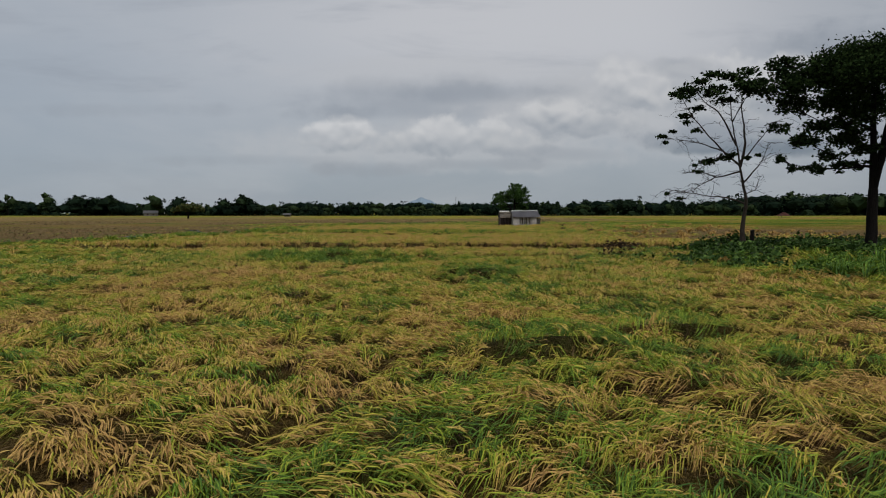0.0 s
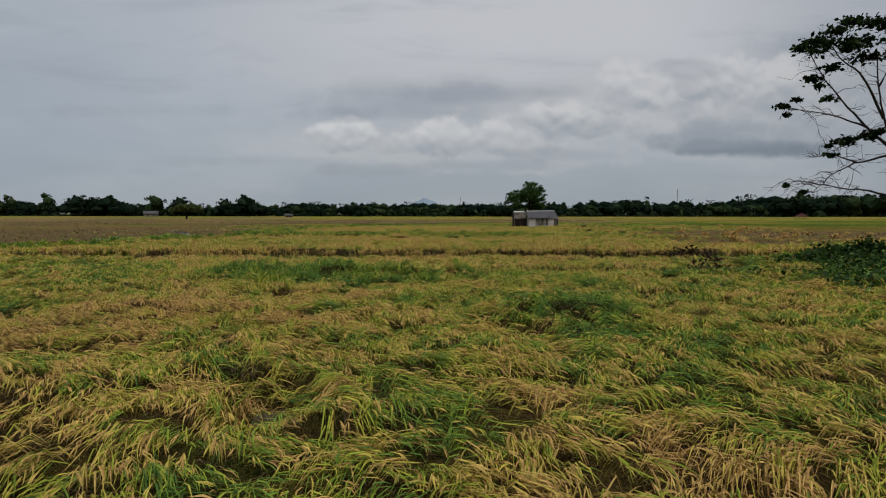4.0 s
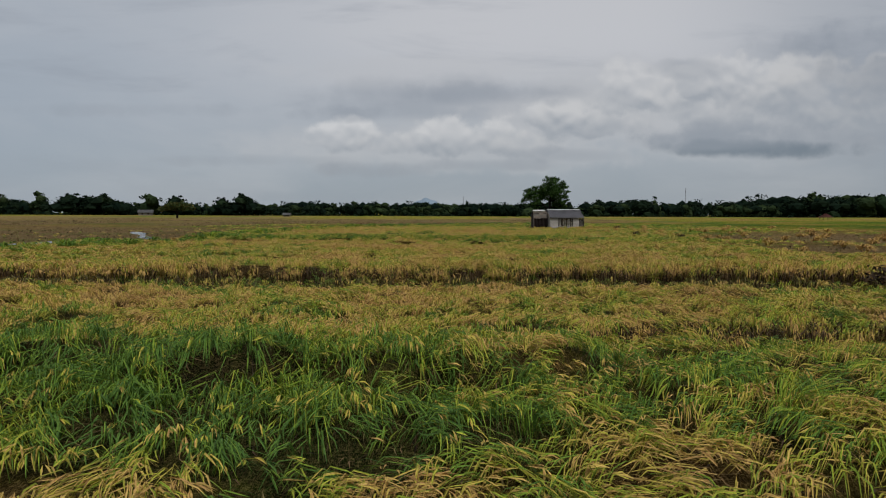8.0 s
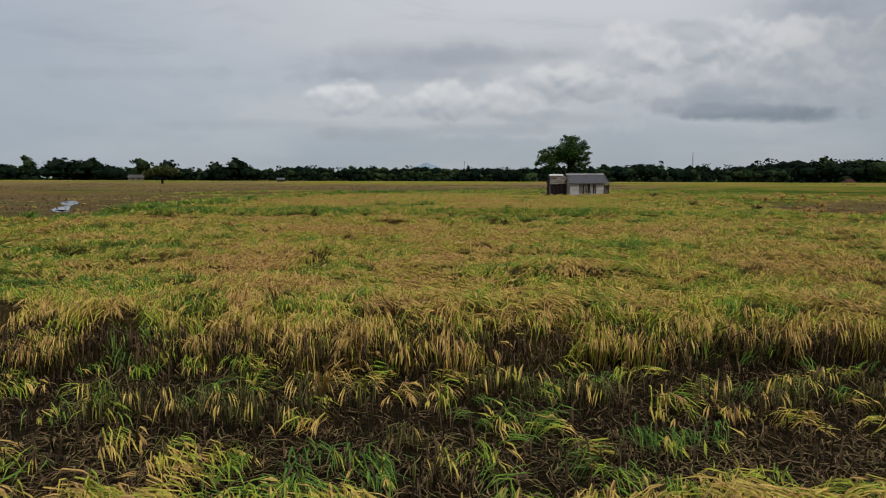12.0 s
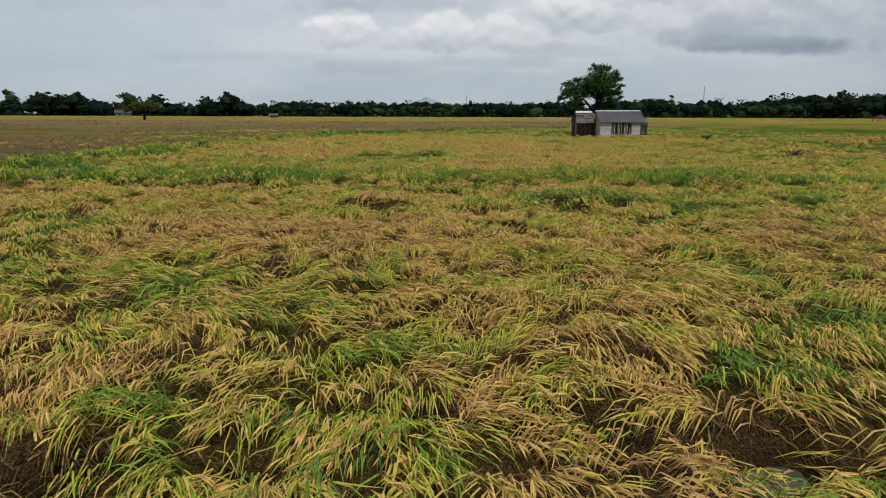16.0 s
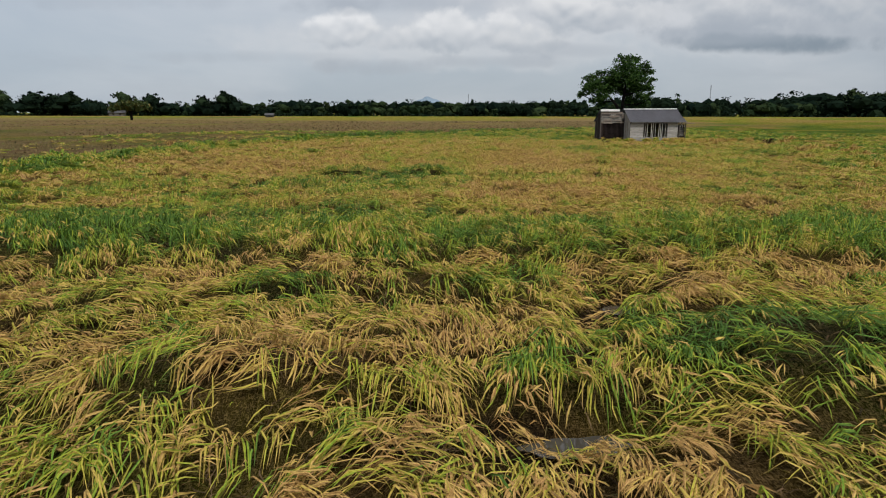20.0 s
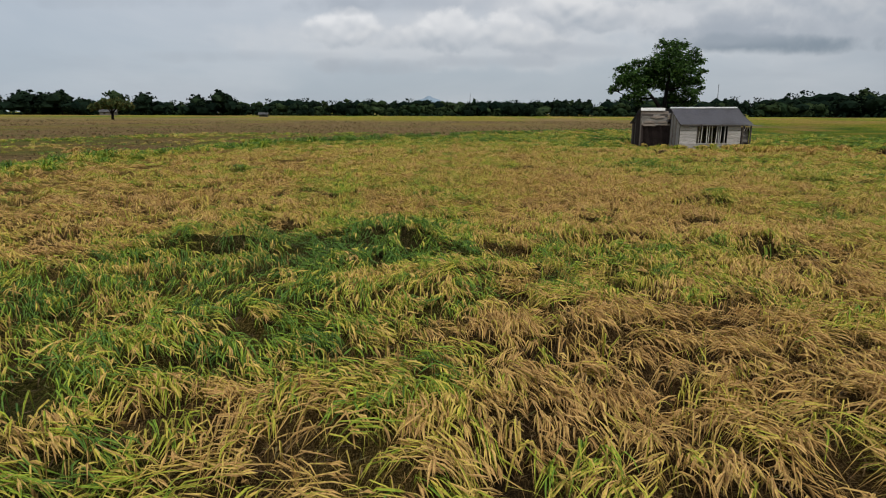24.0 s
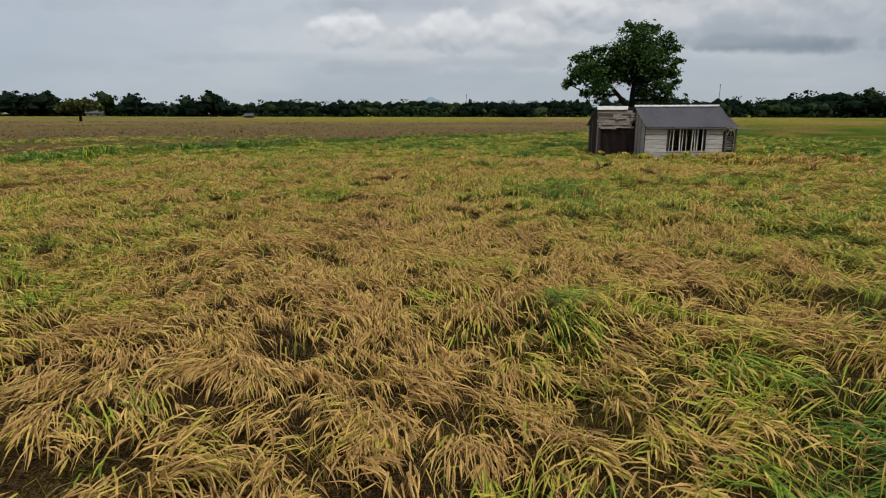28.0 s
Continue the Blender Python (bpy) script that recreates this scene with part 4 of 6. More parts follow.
stalks("ditch_litter", "dead brown leaves strewn in the ditch", 26, (-27, 21, 34.0, 38.4), lambda x, y: 80 * thin_out(x, y) * band(ditch_line(x, y), 34.7, 38.0, 0.3) * across(x), (0.05, 0.22), 0.4, 2.0, 0.018, dead_and_shaded_leaf)
# the torn edge's shade, painted with dark leaves like the ditch's
stalks("cut_thatch", "dark brown leaves in place of the shade under a torn edge", 27, (-8, 14, 27.8, 29.6), lambda x, y: 300 * thin_out(x, y) * band(ditch_line(x, y), 28.35, 28.9, 0.12) * step(x, -6, -4.2) * (1 - step(x, 10, 13)) * step(fbm(x, y, 0.9, 71), 0.35, 0.55), (0.18, 0.40), 0.4, 1.0, 0.016, dead_and_shaded_leaf)


def straw_litter(name, label, seed, area, per_m2, mat):
    """Fallen straw lying on the soil in the gaps of the mat."""
    rng = np.random.default_rng(seed)
    x, y = scatter(rng, *area, 0.5, lambda x, y: per_m2 * (0.35 + plan(x, y)[2]) * (nearness(x, y) < 11) * dry(x, y))
    n = len(x)
    a, ln, w2 = rng.uniform(0, 2 * np.pi, n), rng.uniform(0.10, 0.34, n), rng.uniform(0.003, 0.008, n)
    ca, sa = np.cos(a), np.sin(a)
    ex, ey = x + ca * ln, y + sa * ln
    mx, my = (x + ex) / 2 - sa * 0.03, (y + ey) / 2 + ca * 0.03
    z0, z1, z2 = ground_height(x, y) + 0.01, ground_height(mx, my) + rng.uniform(0.015, 0.06, n), ground_height(ex, ey) + rng.uniform(0.0, 0.05, n)
    cols = [(x, y, z0), (mx - sa * w2, my + ca * w2, z1), (mx + sa * w2, my - ca * w2, z1), (ex, ey, z2)]
    tagged(new(name, gathered(name, cols, [0, 2, 1, 1, 2, 3], [3, 3], mat, rng.random(n))), label, "straw litter", kind="stuff")


straw_litter("soil_litter", "dead brown leaves strewn in the gaps of the mat", 28, (-22, 12, 2.0, 96.0), 60, dead_and_shaded_leaf)
straw_litter("ditch_straw", "trampled pale straw along the foot of the ditch", 30, (-15, 6, 34.5, 36.0), 130, stubble_mat)
straw_litter("straw_litter", "dull fallen straw strewn in the gaps of the mat", 29, (-22, 12, 2.0, 96.0), 40, stubble_mat)


def standing_clumps(name, label, seed, line, x0, x1, step_, tall, tone, lean, gap, leaves=26, ears=7, mat=None):
    """Clumps of rice that still stand in a row along line(x): stems that rise, bow towards the open side and hang their ears."""
    rng = np.random.default_rng(seed)
    cx = np.arange(x0, x1, step_)
    cx = cx + rng.normal(0, step_ * 0.45, len(cx))
    cx = cx[field(cx, cx * 0, 1.1, seed) > gap]
    m = len(cx)
    cy = line(cx) + rng.normal(0, 0.16, m)
    size, ct = rng.uniform(*tall, m), tone + rng.normal(0, 0.12, m)
    face = -np.pi / 2 + rng.normal(0, 0.5, m)
    k = leaves
    n = m * k
    a = np.repeat(face, k) + rng.normal(0, lean, n)
    x, y = np.repeat(cx, k) + rng.normal(0, 0.09, n), np.repeat(cy, k) + rng.normal(0, 0.07, n)
    rise = np.repeat(size, k) * rng.uniform(0.55, 1.1, n)
    wide = np.maximum(0.012, 0.0013 * nearness(x, y)) * rng.uniform(0.7, 1.4, n)
    z = np.minimum(ground_height(x, y), 0.12) - 0.03
    o = ribbons(name, x, y, z, a, rise * rng.uniform(0.25, 0.95, n), rise, wide, rng.uniform(0.35, 0.9, n), np.clip(np.repeat(ct, k) + 0.12 + rng.normal(0, 0.12, n), 0, 1), mat or rice_mat, 3, seed + 1)
    tagged(o, label, "rice crop", kind="stuff")
    k = ears * 3
    n = m * k
    e = np.repeat(rng.normal(0, lean * 0.9, m * ears) + np.repeat(face, ears), 3) + rng.normal(0, 0.12, n)
    r = np.repeat(rng.uniform(0.05, 0.26, m * ears), 3)
    h = np.repeat(rng.uniform(0.72, 1.0, m * ears) * np.repeat(size, ears), 3)
    x, y = np.repeat(cx, k) + np.cos(e) * r, np.repeat(cy, k) + np.sin(e) * r
    h = np.minimum(ground_height(x, y), 0.12) + h
    ln, w2 = rng.uniform(0.05, 0.12, n), 0.5 * np.maximum(0.015, 0.0015 * nearness(x, y))
    drop = rng.uniform(0.08, 0.20, n)
    ca, sa = np.cos(e), np.sin(e)
    mx, my, mz = x + ca * ln * 0.6, y + sa * ln * 0.6, h - 0.4 * drop
    cols = [(x, y, h), (mx - sa * w2, my + ca * w2, mz), (mx + sa * w2, my - ca * w2, mz), (x + ca * ln, y + sa * ln, h - drop)]
    et = np.clip(np.repeat(0.45 * ct, k) + rng.normal(0.03, 0.08, n), 0, 1)
    tagged(new(name, gathered(name, cols, [0, 2, 1, 1, 2, 3], [3, 3], ear_mat, et)), label + ", the ears", "rice crop", kind="stuff")


def bank_line(y0):
    return lambda x: y0 - (fbm(x, x * 0 + y0, 1.6, 6) - 0.5) * 1.1


standing_clumps("ditch_edge_rice", "tall tan rice standing along the ditch edge", 22, bank_line(38.15), -26, 19, 0.20, (0.40, 0.60), 0.20, 0.55, 0.33)
standing_clumps("ditch_edge_rice", "tan and green rice behind the ditch edge", 32, bank_line(38.55), -26, 19, 0.30, (0.42, 0.58), 0.30, 0.8, 0.25)
standing_clumps("ditch_rice", "olive rice clumps standing in the ditch", 21, bank_line(36.75), -26, 19, 0.24, (0.26, 0.42), 0.5, 0.7, 0.36, ears=2, mat=ditch_mat)
standing_clumps("ditch_rice", "short brown rice clumps at the ditch foot", 33, bank_line(35.85), -26, 19, 0.34, (0.14, 0.28), 0.4, 0.9, 0.45, ears=1, mat=ditch_mat)
standing_clumps("cut_edge_rice", "tan rice standing along a torn gap", 23, bank_line(28.75), -5, 12, 0.24, (0.32, 0.46), 0.34, 0.6, 0.36)
standing_clumps("cut_edge_rice", "tan rice clumps beside a torn gap", 34, bank_line(28.7), -9.6, -7.4, 0.22, (0.28, 0.40), 0.30, 0.6, 0.2)


# ---- parts ----
def part(name, bm, mat, parent, label=""):
    """Links a bmesh, or a mesh, as one part of a thing."""
    if isinstance(bm, bmesh.types.BMesh):
        me = bpy.data.meshes.new(name)
        bm.to_mesh(me)
        bm.free()
        me.materials.append(mat)
    else:
        me = bm
    ob = new(name, me)
    ob.parent = parent
    if label:
        ob["label"] = label
    return ob


def thing(name, place, label, category, group="", turn=0.0):
    e = new(name)
    e.matrix_basis = pose(*place, 0, 0, turn)
    return tagged(e, label, category, group)


def box(bm, x0, x1, y0, y1, z0, z1, bevel=0.006, turn=None):
    m = Matrix.Translation(((x0 + x1) / 2, (y0 + y1) / 2, (z0 + z1) / 2))
    if turn is not None:
        m = m @ turn
    made = bmesh.ops.create_cube(bm, size=1.0, matrix=m @ Matrix.Diagonal((x1 - x0, y1 - y0, z1 - z0, 1)))
    if bevel:
        edges = {e for v in made["verts"] for e in v.link_edges}
        bmesh.ops.bevel(bm, geom=list(edges), offset=bevel, segments=1, affect="EDGES")
    return bm


def one_box(*a, **k):
    return box(bmesh.new(), *a, **k)


class Tubes:
    """Limbs: bent, tapering tubes gathered into one mesh."""

    def __init__(self):
        self.verts, self.loops, self.n = [], [], 0

    def add(self, points, radii, sides=6):
        pts = np.array(points, float)
        d = np.gradient(pts, axis=0)
        d /= np.linalg.norm(d, axis=1, keepdims=True) + 1e-9
        ref = np.where(np.abs(d[:, 2:3]) > 0.9, np.array([[1.0, 0, 0]]), np.array([[0, 0, 1.0]]))
        a = np.cross(d, ref)
        a /= np.linalg.norm(a, axis=1, keepdims=True) + 1e-9
        b = np.cross(d, a)
        t = np.arange(sides) / sides * 2 * np.pi
        ring = pts[:, None] + np.array(radii)[:, None, None] * (a[:, None] * np.cos(t)[None, :, None] + b[:, None] * np.sin(t)[None, :, None])
        self.verts.append(ring.reshape(-1, 3))
        for r in range(len(pts) - 1):
            k = self.n + r * sides + np.arange(sides)
            k2 = self.n + r * sides + (np.arange(sides) + 1) % sides
            self.loops.append(np.stack([k, k2, k2 + sides, k + sides], 1))
        self.n += len(pts) * sides

    def mesh(self, name, mat):
        q = np.concatenate(self.loops)
        return mesh_of(name, np.concatenate(self.verts), q.ravel(), np.arange(len(q)) * 4, np.full(len(q), 4), mat, True)


def leaf_mesh(name, centres, size, rng, mat, flat=0.3, long=1.6):
    """Single leaves: bent diamonds of two triangles at the given places."""
    n = len(centres)
    u = rng.normal(size=(n, 3))
    u[:, 2] *= 0.6
    u /= np.linalg.norm(u, axis=1, keepdims=True)
    v = np.cross(u, rng.normal(size=(n, 3)) + np.array([0, 0, flat * 4]))
    v /= np.linalg.norm(v, axis=1, keepdims=True) + 1e-9
    s = (size * rng.uniform(0.6, 1.4, n))[:, None]
    droop = np.array([[0, 0, -0.25]]) * s
    a, b = centres - u * s * long / 2, centres + u * s * long / 2 + droop
    c, d = centres + v * s / 2, centres - v * s / 2
    verts = np.stack([a, c, b, d], 1).reshape(-1, 3)
    k = np.arange(n) * 4
    loops = np.stack([k, k + 1, k + 2, k, k + 2, k + 3], 1).ravel()
    # the two halves share their corners, so a leaf is one island
    return mesh_of(name, verts, loops, np.arange(2 * n) * 3, np.full(2 * n, 3), mat)


def clumps(rng, centre, radius, leaves, per=26, squash=0.75, shell=0.55):
    """Leaf places in tufts over a lobe of a crown: an uneven outline with gaps."""
    m = max(3, leaves // per)
    d = rng.normal(size=(m, 3))
    d /= np.linalg.norm(d, axis=1, keepdims=True)
    r = radius * (shell + (1.08 - shell) * rng.random(m) ** 0.6) * rng.uniform(0.82, 1.15, m)
    tuft = np.array(centre) + d * r[:, None] * np.array([1, 1, squash])
    spread = radius * 0.17 + 0.05
    off = rng.normal(size=(m, per, 3)) * spread * np.array([1, 1, 0.65])
    return (tuft[:, None] + off).reshape(-1, 3), tuft


def lobed_tree(name, place, label, lobes, leaf, total, leaf_mat, wood, trunk, fork, seed, group="", squash=0.75, twigs=10, lean=(0, 0), shell=0.55, core=0.0, limb=0.42):
    """A tree from the lobes of its crown: (x, y, z, radius) from its foot; limbs run from the fork into each."""
    rng = np.random.default_rng(seed)
    root = thing(name, place, label, "tree", group)
    tubes = Tubes()
    fx, fy = lean
    zs = np.linspace(-0.15 if core else -0.9, fork, 6)
    tubes.add([(fx * max(z, 0) / fork + rng.normal(0, 0.02), fy * max(z, 0) / fork + rng.normal(0, 0.02), z) for z in zs], trunk * np.array([1.5, 1.12, 1.0, 0.95, 0.9, 0.82]), 9)
    weight = np.array([l[3] ** 2 for l in lobes])
    weight = weight / weight.sum()
    places = []
    nodes = [(np.array([fx, fy, fork * f]), 0.0, trunk * limb * 1.75) for f in (0.80, 0.97)]
    if not core:
        # the bole parts into two or three leaders that run up into the largest lobes
        foot = np.array([fx, fy, fork])
        for k, (x, y, z, r) in enumerate(sorted(lobes, key=lambda l: -l[3])[:3]):
            end = foot + (np.array([x, y, z]) - foot) * 0.72
            u = np.linspace(0, 1, 7)[:, None]
            line = foot * (1 - u) + end * u + np.array([0, 0, 0.12 * np.linalg.norm(end - foot)]) * u * (1 - u) * 4 + rng.normal(0, 0.04, (7, 3)) * u
            line[0, 2] -= 0.25
            radii = np.linspace(trunk * (0.78 - 0.12 * k), trunk * 0.26, 7)
            tubes.add(line, radii, 8)
            nodes += [(line[q], 0.2 * q, radii[q]) for q in range(1, 7)]
    order = sorted(range(len(lobes)), key=lambda k: math.dist(lobes[k][:3], (fx, fy, fork)))
    for (x, y, z, r), share in ((lobes[k], weight[k]) for k in order):
        c, tufts = clumps(rng, (x, y, z), r * (0.88 if core else 1.0), int(total * share), squash=squash, shell=shell)
        places.append(c)
        end = np.array([x, y, z])
        # each limb leaves the nearest limb that is already there
        j = min(range(len(nodes)), key=lambda k: np.linalg.norm(end - nodes[k][0]) + 0.30 * nodes[k][1] + (3 if nodes[k][0][2] > z + 0.2 else 0))
        start, far_, rad_ = nodes[j]
        bow = (end - start) * np.array([0.55, 0.55, 0.40]) + rng.normal(0, 0.06, 3) * np.linalg.norm(end - start)
        t = np.linspace(0, 1, 6)[:, None]
        line = start * (1 - t) ** 2 + (start + bow) * 2 * t * (1 - t) + end * t * t + rng.normal(0, 0.03, (6, 3)) * r * t
        size_ = np.linspace(min(rad_ * 0.95, 0.05 + 0.12 * r + 0.02 * far_), 0.03, 6)
        tubes.add(line[::2] if core else line, size_[::2] if core else size_, 4 if core else 6)
        nodes += [(line[k], far_ + np.linalg.norm(line[k] - start), size_[k]) for k in range(1, 5)]
        for tip in tufts[rng.permutation(len(tufts))[: 0 if core else twigs]]:
            s = line[rng.integers(3, 6)]
            half = (s + tip) / 2 + rng.normal(0, 0.08, 3) * r
            tubes.add([s, half, tip], [trunk * 0.13, trunk * 0.08, trunk * 0.02], 4)
    part("trunk", tubes.mesh("trunk", wood), wood, root)
    sizes = np.full(sum(len(c) for c in places), leaf)
    crown = leaf_mesh("crown", np.concatenate(places), sizes, rng, leaf_mat, long=1.15 if core else 1.6)
    if core:
        # the dense inside of the crown: a lumpy body in each lobe
        bm = bmesh.new()
        bm.from_mesh(crown)
        for x, y, z, r in lobes:
            made = bmesh.ops.create_icosphere(bm, subdivisions=1, radius=r * core, matrix=Matrix.Translation((x, y, z)))
            for v in made["verts"]:
                d = v.co - Vector((x, y, z))
                k = 1 + 0.22 * noise.noise(v.co * (2.0 / r)) + 0.34 * noise.noise(v.co * (5.5 / r))
                v.co = Vector((x, y, z)) + Vector((d.x, d.y, d.z * squash)) * k
        bm.to_mesh(crown)
        bm.free()
    part("crown", crown, leaf_mat, root)
    return root


# ---- the field hut ----
rng = random.Random(4)
HX, HY = 11.12, 107.0
hut = thing("field_hut", (HX, HY, 0.0), "weathered grey plank hut with sheet roof in the rice field", "hut")
W, RIDGE, BACK, EXT = 4.2, 1.82, 3.6, -2.2
EAVE, TOP = 1.76, 2.80


def plank(x0, x1, y, z0, z1, mat=board, along="x", thick=0.026, tilt=0.0):
    m = Matrix.Rotation(radians(tilt), 4, "Y" if along == "x" else "X")
    bm = one_box(x0, x1, y - thick / 2, y + thick / 2, z0, z1, 0.005, m) if along == "x" else one_box(y - thick / 2, y + thick / 2, x0, x1, z0, z1, 0.005, m)
    return part("plank", bm, mat, hut)


# front wall, boarded level, with the barred window
WX0, WX1, WZ0, WZ1 = 1.22, 3.28, 0.44, 1.66
z = 0.03
while z < EAVE - 0.06:
    h = rng.uniform(0.20, 0.27)
    z1 = min(z + h, EAVE - 0.02)
    for stop in (WZ0 - 0.06, WZ1 + 0.06):
        if z < stop - 0.02 and z1 > stop - 0.09:
            z1 = min(z1, stop) if z1 > stop else stop
    gap = rng.uniform(0.008, 0.02)
    if z1 <= WZ0 or z >= WZ1:
        cutx = rng.uniform(1.6, 2.8)
        plank(0.0, cutx - 0.003, -rng.uniform(0, 0.008), z, z1 - gap, tilt=rng.uniform(-0.3, 0.3))
        plank(cutx + 0.003, W, -rng.uniform(0, 0.008), z, z1 - gap, tilt=rng.uniform(-0.3, 0.3))
    else:
        plank(0.0, WX0 - 0.04, -rng.uniform(0, 0.008), z, z1 - gap, tilt=rng.uniform(-0.5, 0.5))
        plank(WX1 + 0.04, W, -rng.uniform(0, 0.008), z, z1 - gap, tilt=rng.uniform(-0.5, 0.5))
    z = z1
window = part("window", one_box(WX0 - 0.05, WX1 + 0.05, -0.045, 0.045, WZ0 - 0.06, WZ0, 0.006), board, hut, "barred opening with bleached upright poles")
part("frame", one_box(WX0 - 0.05, WX1 + 0.05, -0.045, 0.045, WZ1, WZ1 + 0.06, 0.006), board, window)
part("frame", one_box(WX0 - 0.05, WX0, -0.045, 0.045, WZ0, WZ1, 0.006), dark_board, window)
part("frame", one_box(WX1, WX1 + 0.05, -0.045, 0.045, WZ0, WZ1, 0.006), board, window)
for bx, bw, lean in ((0.10, 0.035, 2), (0.27, 0.05, 1), (0.62, 0.06, -1), (0.78, 0.035, 1.5), (0.98, 0.045, -1), (1.30, 0.05, 2), (1.44, 0.04, -1.5), (1.58, 0.05, 1), (1.86, 0.045, 0)):
    part("bar", one_box(WX0 + bx, WX0 + bx + bw, -0.02, 0.02, WZ0 - 0.005, WZ1 + 0.005, 0.006, Matrix.Rotation(radians(lean), 4, "Y")), pole_wood if rng.random() < 0.75 else board, window)
# floor coloured near black to paint the darkness inside the hut
part("floor", one_box(EXT, W, 0.05, BACK, -0.02, 0.10, 0), sack_and_shade, hut, "earth floor, near black for the shade inside")
# posts at the corners
for px, py, h in ((0.03, 0.05, EAVE), (W - 0.05, 0.05, EAVE), (0.03, RIDGE, TOP - 0.1), (EXT + 0.05, RIDGE, TOP - 0.1), (EXT + 0.05, BACK, EAVE), (W - 0.05, BACK, EAVE), (W - 0.05, RIDGE, TOP - 0.1)):
    part("post", one_box(px - 0.045, px + 0.045, py - 0.035, py + 0.055, -0.1, h, 0.008), dark_board, hut)


def gable_top(y):
    return EAVE + (TOP - EAVE) * (1 - abs(y - RIDGE) / RIDGE) - 0.07


def side_wall(x, y0, y1, mats):
    """Upright boards under the slope of the roof."""
    y = y0
    while y < y1 - 0.03:
        e = min(y + rng.uniform(0.17, 0.24), y1)
        plank(y, e - 0.012, x + rng.uniform(-0.006, 0.006), 0.02 + rng.uniform(0, 0.05), min(gable_top(y), gable_top(e)) - rng.uniform(0, 0.05), rng.choice(mats), along="y", tilt=rng.uniform(-0.6, 0.6))
        y = e


side_wall(0.0, 0.06, RIDGE - 0.06, [board, brown_board])
side_wall(W, 0.06, BACK, [board, dark_board])
side_wall(EXT, RIDGE + 0.06, BACK, [sack_and_shade, sack_and_shade, dark_board])
# loose ends of the gable's boards
for k in range(4):
    plank(-0.12 + 0.05 * k, 0.55, -0.0 + RIDGE * (0.85 - 0.2 * k), gable_top(RIDGE * (0.85 - 0.2 * k)) - 0.07, gable_top(RIDGE * (0.85 - 0.2 * k)) - 0.02, dark_board, tilt=rng.uniform(-3, 3))
# back wall
z = 0.02
while z < EAVE - 0.08:
    plank(EXT, W, BACK, z, z + 0.225, dark_board)
    z += 0.235
# recessed wall beside it: rough boards above a doorway, its dark inside a painted sheet
z = 1.62
while z < TOP - 0.28:
    h = rng.uniform(0.10, 0.2)
    a, b = EXT + rng.uniform(0.0, 0.12), -rng.uniform(0.05, 0.25)
    plank(a, b, RIDGE - rng.uniform(0.0, 0.03), z, z + h - 0.015, rng.choice([grey_board, brown_board, grey_board, dark_board, brown_board, board]), tilt=rng.uniform(-3.4, 3.4))
    z += h
# broken board ends nailed over one another
for k in range(9):
    a = EXT + rng.uniform(0.0, 1.3)
    zz = rng.uniform(1.5, TOP - 0.4)
    plank(a, a + rng.uniform(0.35, 0.9), RIDGE - 0.045 - 0.008 * k, zz, zz + rng.uniform(0.06, 0.13), rng.choice([grey_board, brown_board, dark_board]), tilt=rng.uniform(-7, 7))
for k in range(3):
    zz = 2.05 + 0.16 * k
    plank(-0.32, 0.06 + 0.05 * k, RIDGE - 0.13, zz, zz + 0.10, rng.choice([brown_board, grey_board]), tilt=rng.uniform(-4, 4))
for a, b in ((EXT, EXT + 0.24), (-0.26, -0.06)):
    plank(a, b, RIDGE, 0.02, 1.62, sack_and_shade)
# folded dark sheet added in place of the unlit inside
bm = bmesh.new()
cols, rows = 18, 14
grid = [[bm.verts.new((EXT + 0.22 + (1.74) * c / (cols - 1), RIDGE + 0.05 + 0.05 * math.sin(c * 1.3 + r * 0.2) + 0.02 * rng.random(), 0.10 + 1.56 * r / (rows - 1) + (0.05 * rng.random() if r == 0 else 0))) for c in range(cols)] for r in range(rows)]
for r in range(rows - 1):
    for c in range(cols - 1):
        bm.faces.new((grid[r][c], grid[r][c + 1], grid[r + 1][c + 1], grid[r + 1][c]))
bmesh.ops.solidify(bm, geom=bm.faces[:], thickness=0.012)
part("door_curtain", bm, sack_and_shade, hut, "dark brown sheet in the doorway for the unlit inside")


def sheet(x0, x1, y0, y1, z0, z1, name="roof_sheet", mat=roof_sheet, pitch=0.076, skew=0.0):
    """A corrugated sheet laid from (y0, z0) up to (y1, z1)."""
    bm = bmesh.new()
    n = max(4, int((x1 - x0) / pitch * 4))
    up = []
    for c in range(n + 1):
        x = x0 + (x1 - x0) * c / n
        off = 0.007 * math.sin(2 * math.pi * (x - x0) / pitch)
        up.append([bm.verts.new((x - skew * s * (x - x0) / (x1 - x0), y0 + (y1 - y0) * s, z0 + (z1 - z0) * s + off - 0.02 * math.sin(math.pi * s))) for s in (0, 0.5, 1)])
    for c in range(n):
        for s in range(2):
            bm.faces.new((up[c][s], up[c + 1][s], up[c + 1][s + 1], up[c][s + 1]))
    bmesh.ops.solidify(bm, geom=bm.faces[:], thickness=0.004)
    return part(name, bm, mat, hut)


x = -0.10
while x < W + 0.60:
    e = min(x + 0.80, W + 0.68)
    lift = 0.015 * rng.random()
    sheet(x, e + 0.05, -0.24 + rng.uniform(-0.02, 0.02), RIDGE + 0.02, EAVE - 0.05 + lift, TOP + 0.02 * (x / 5) + lift, skew=0.30 if e > W + 0.60 else 0.0)
    x = e
x = EXT - 0.12
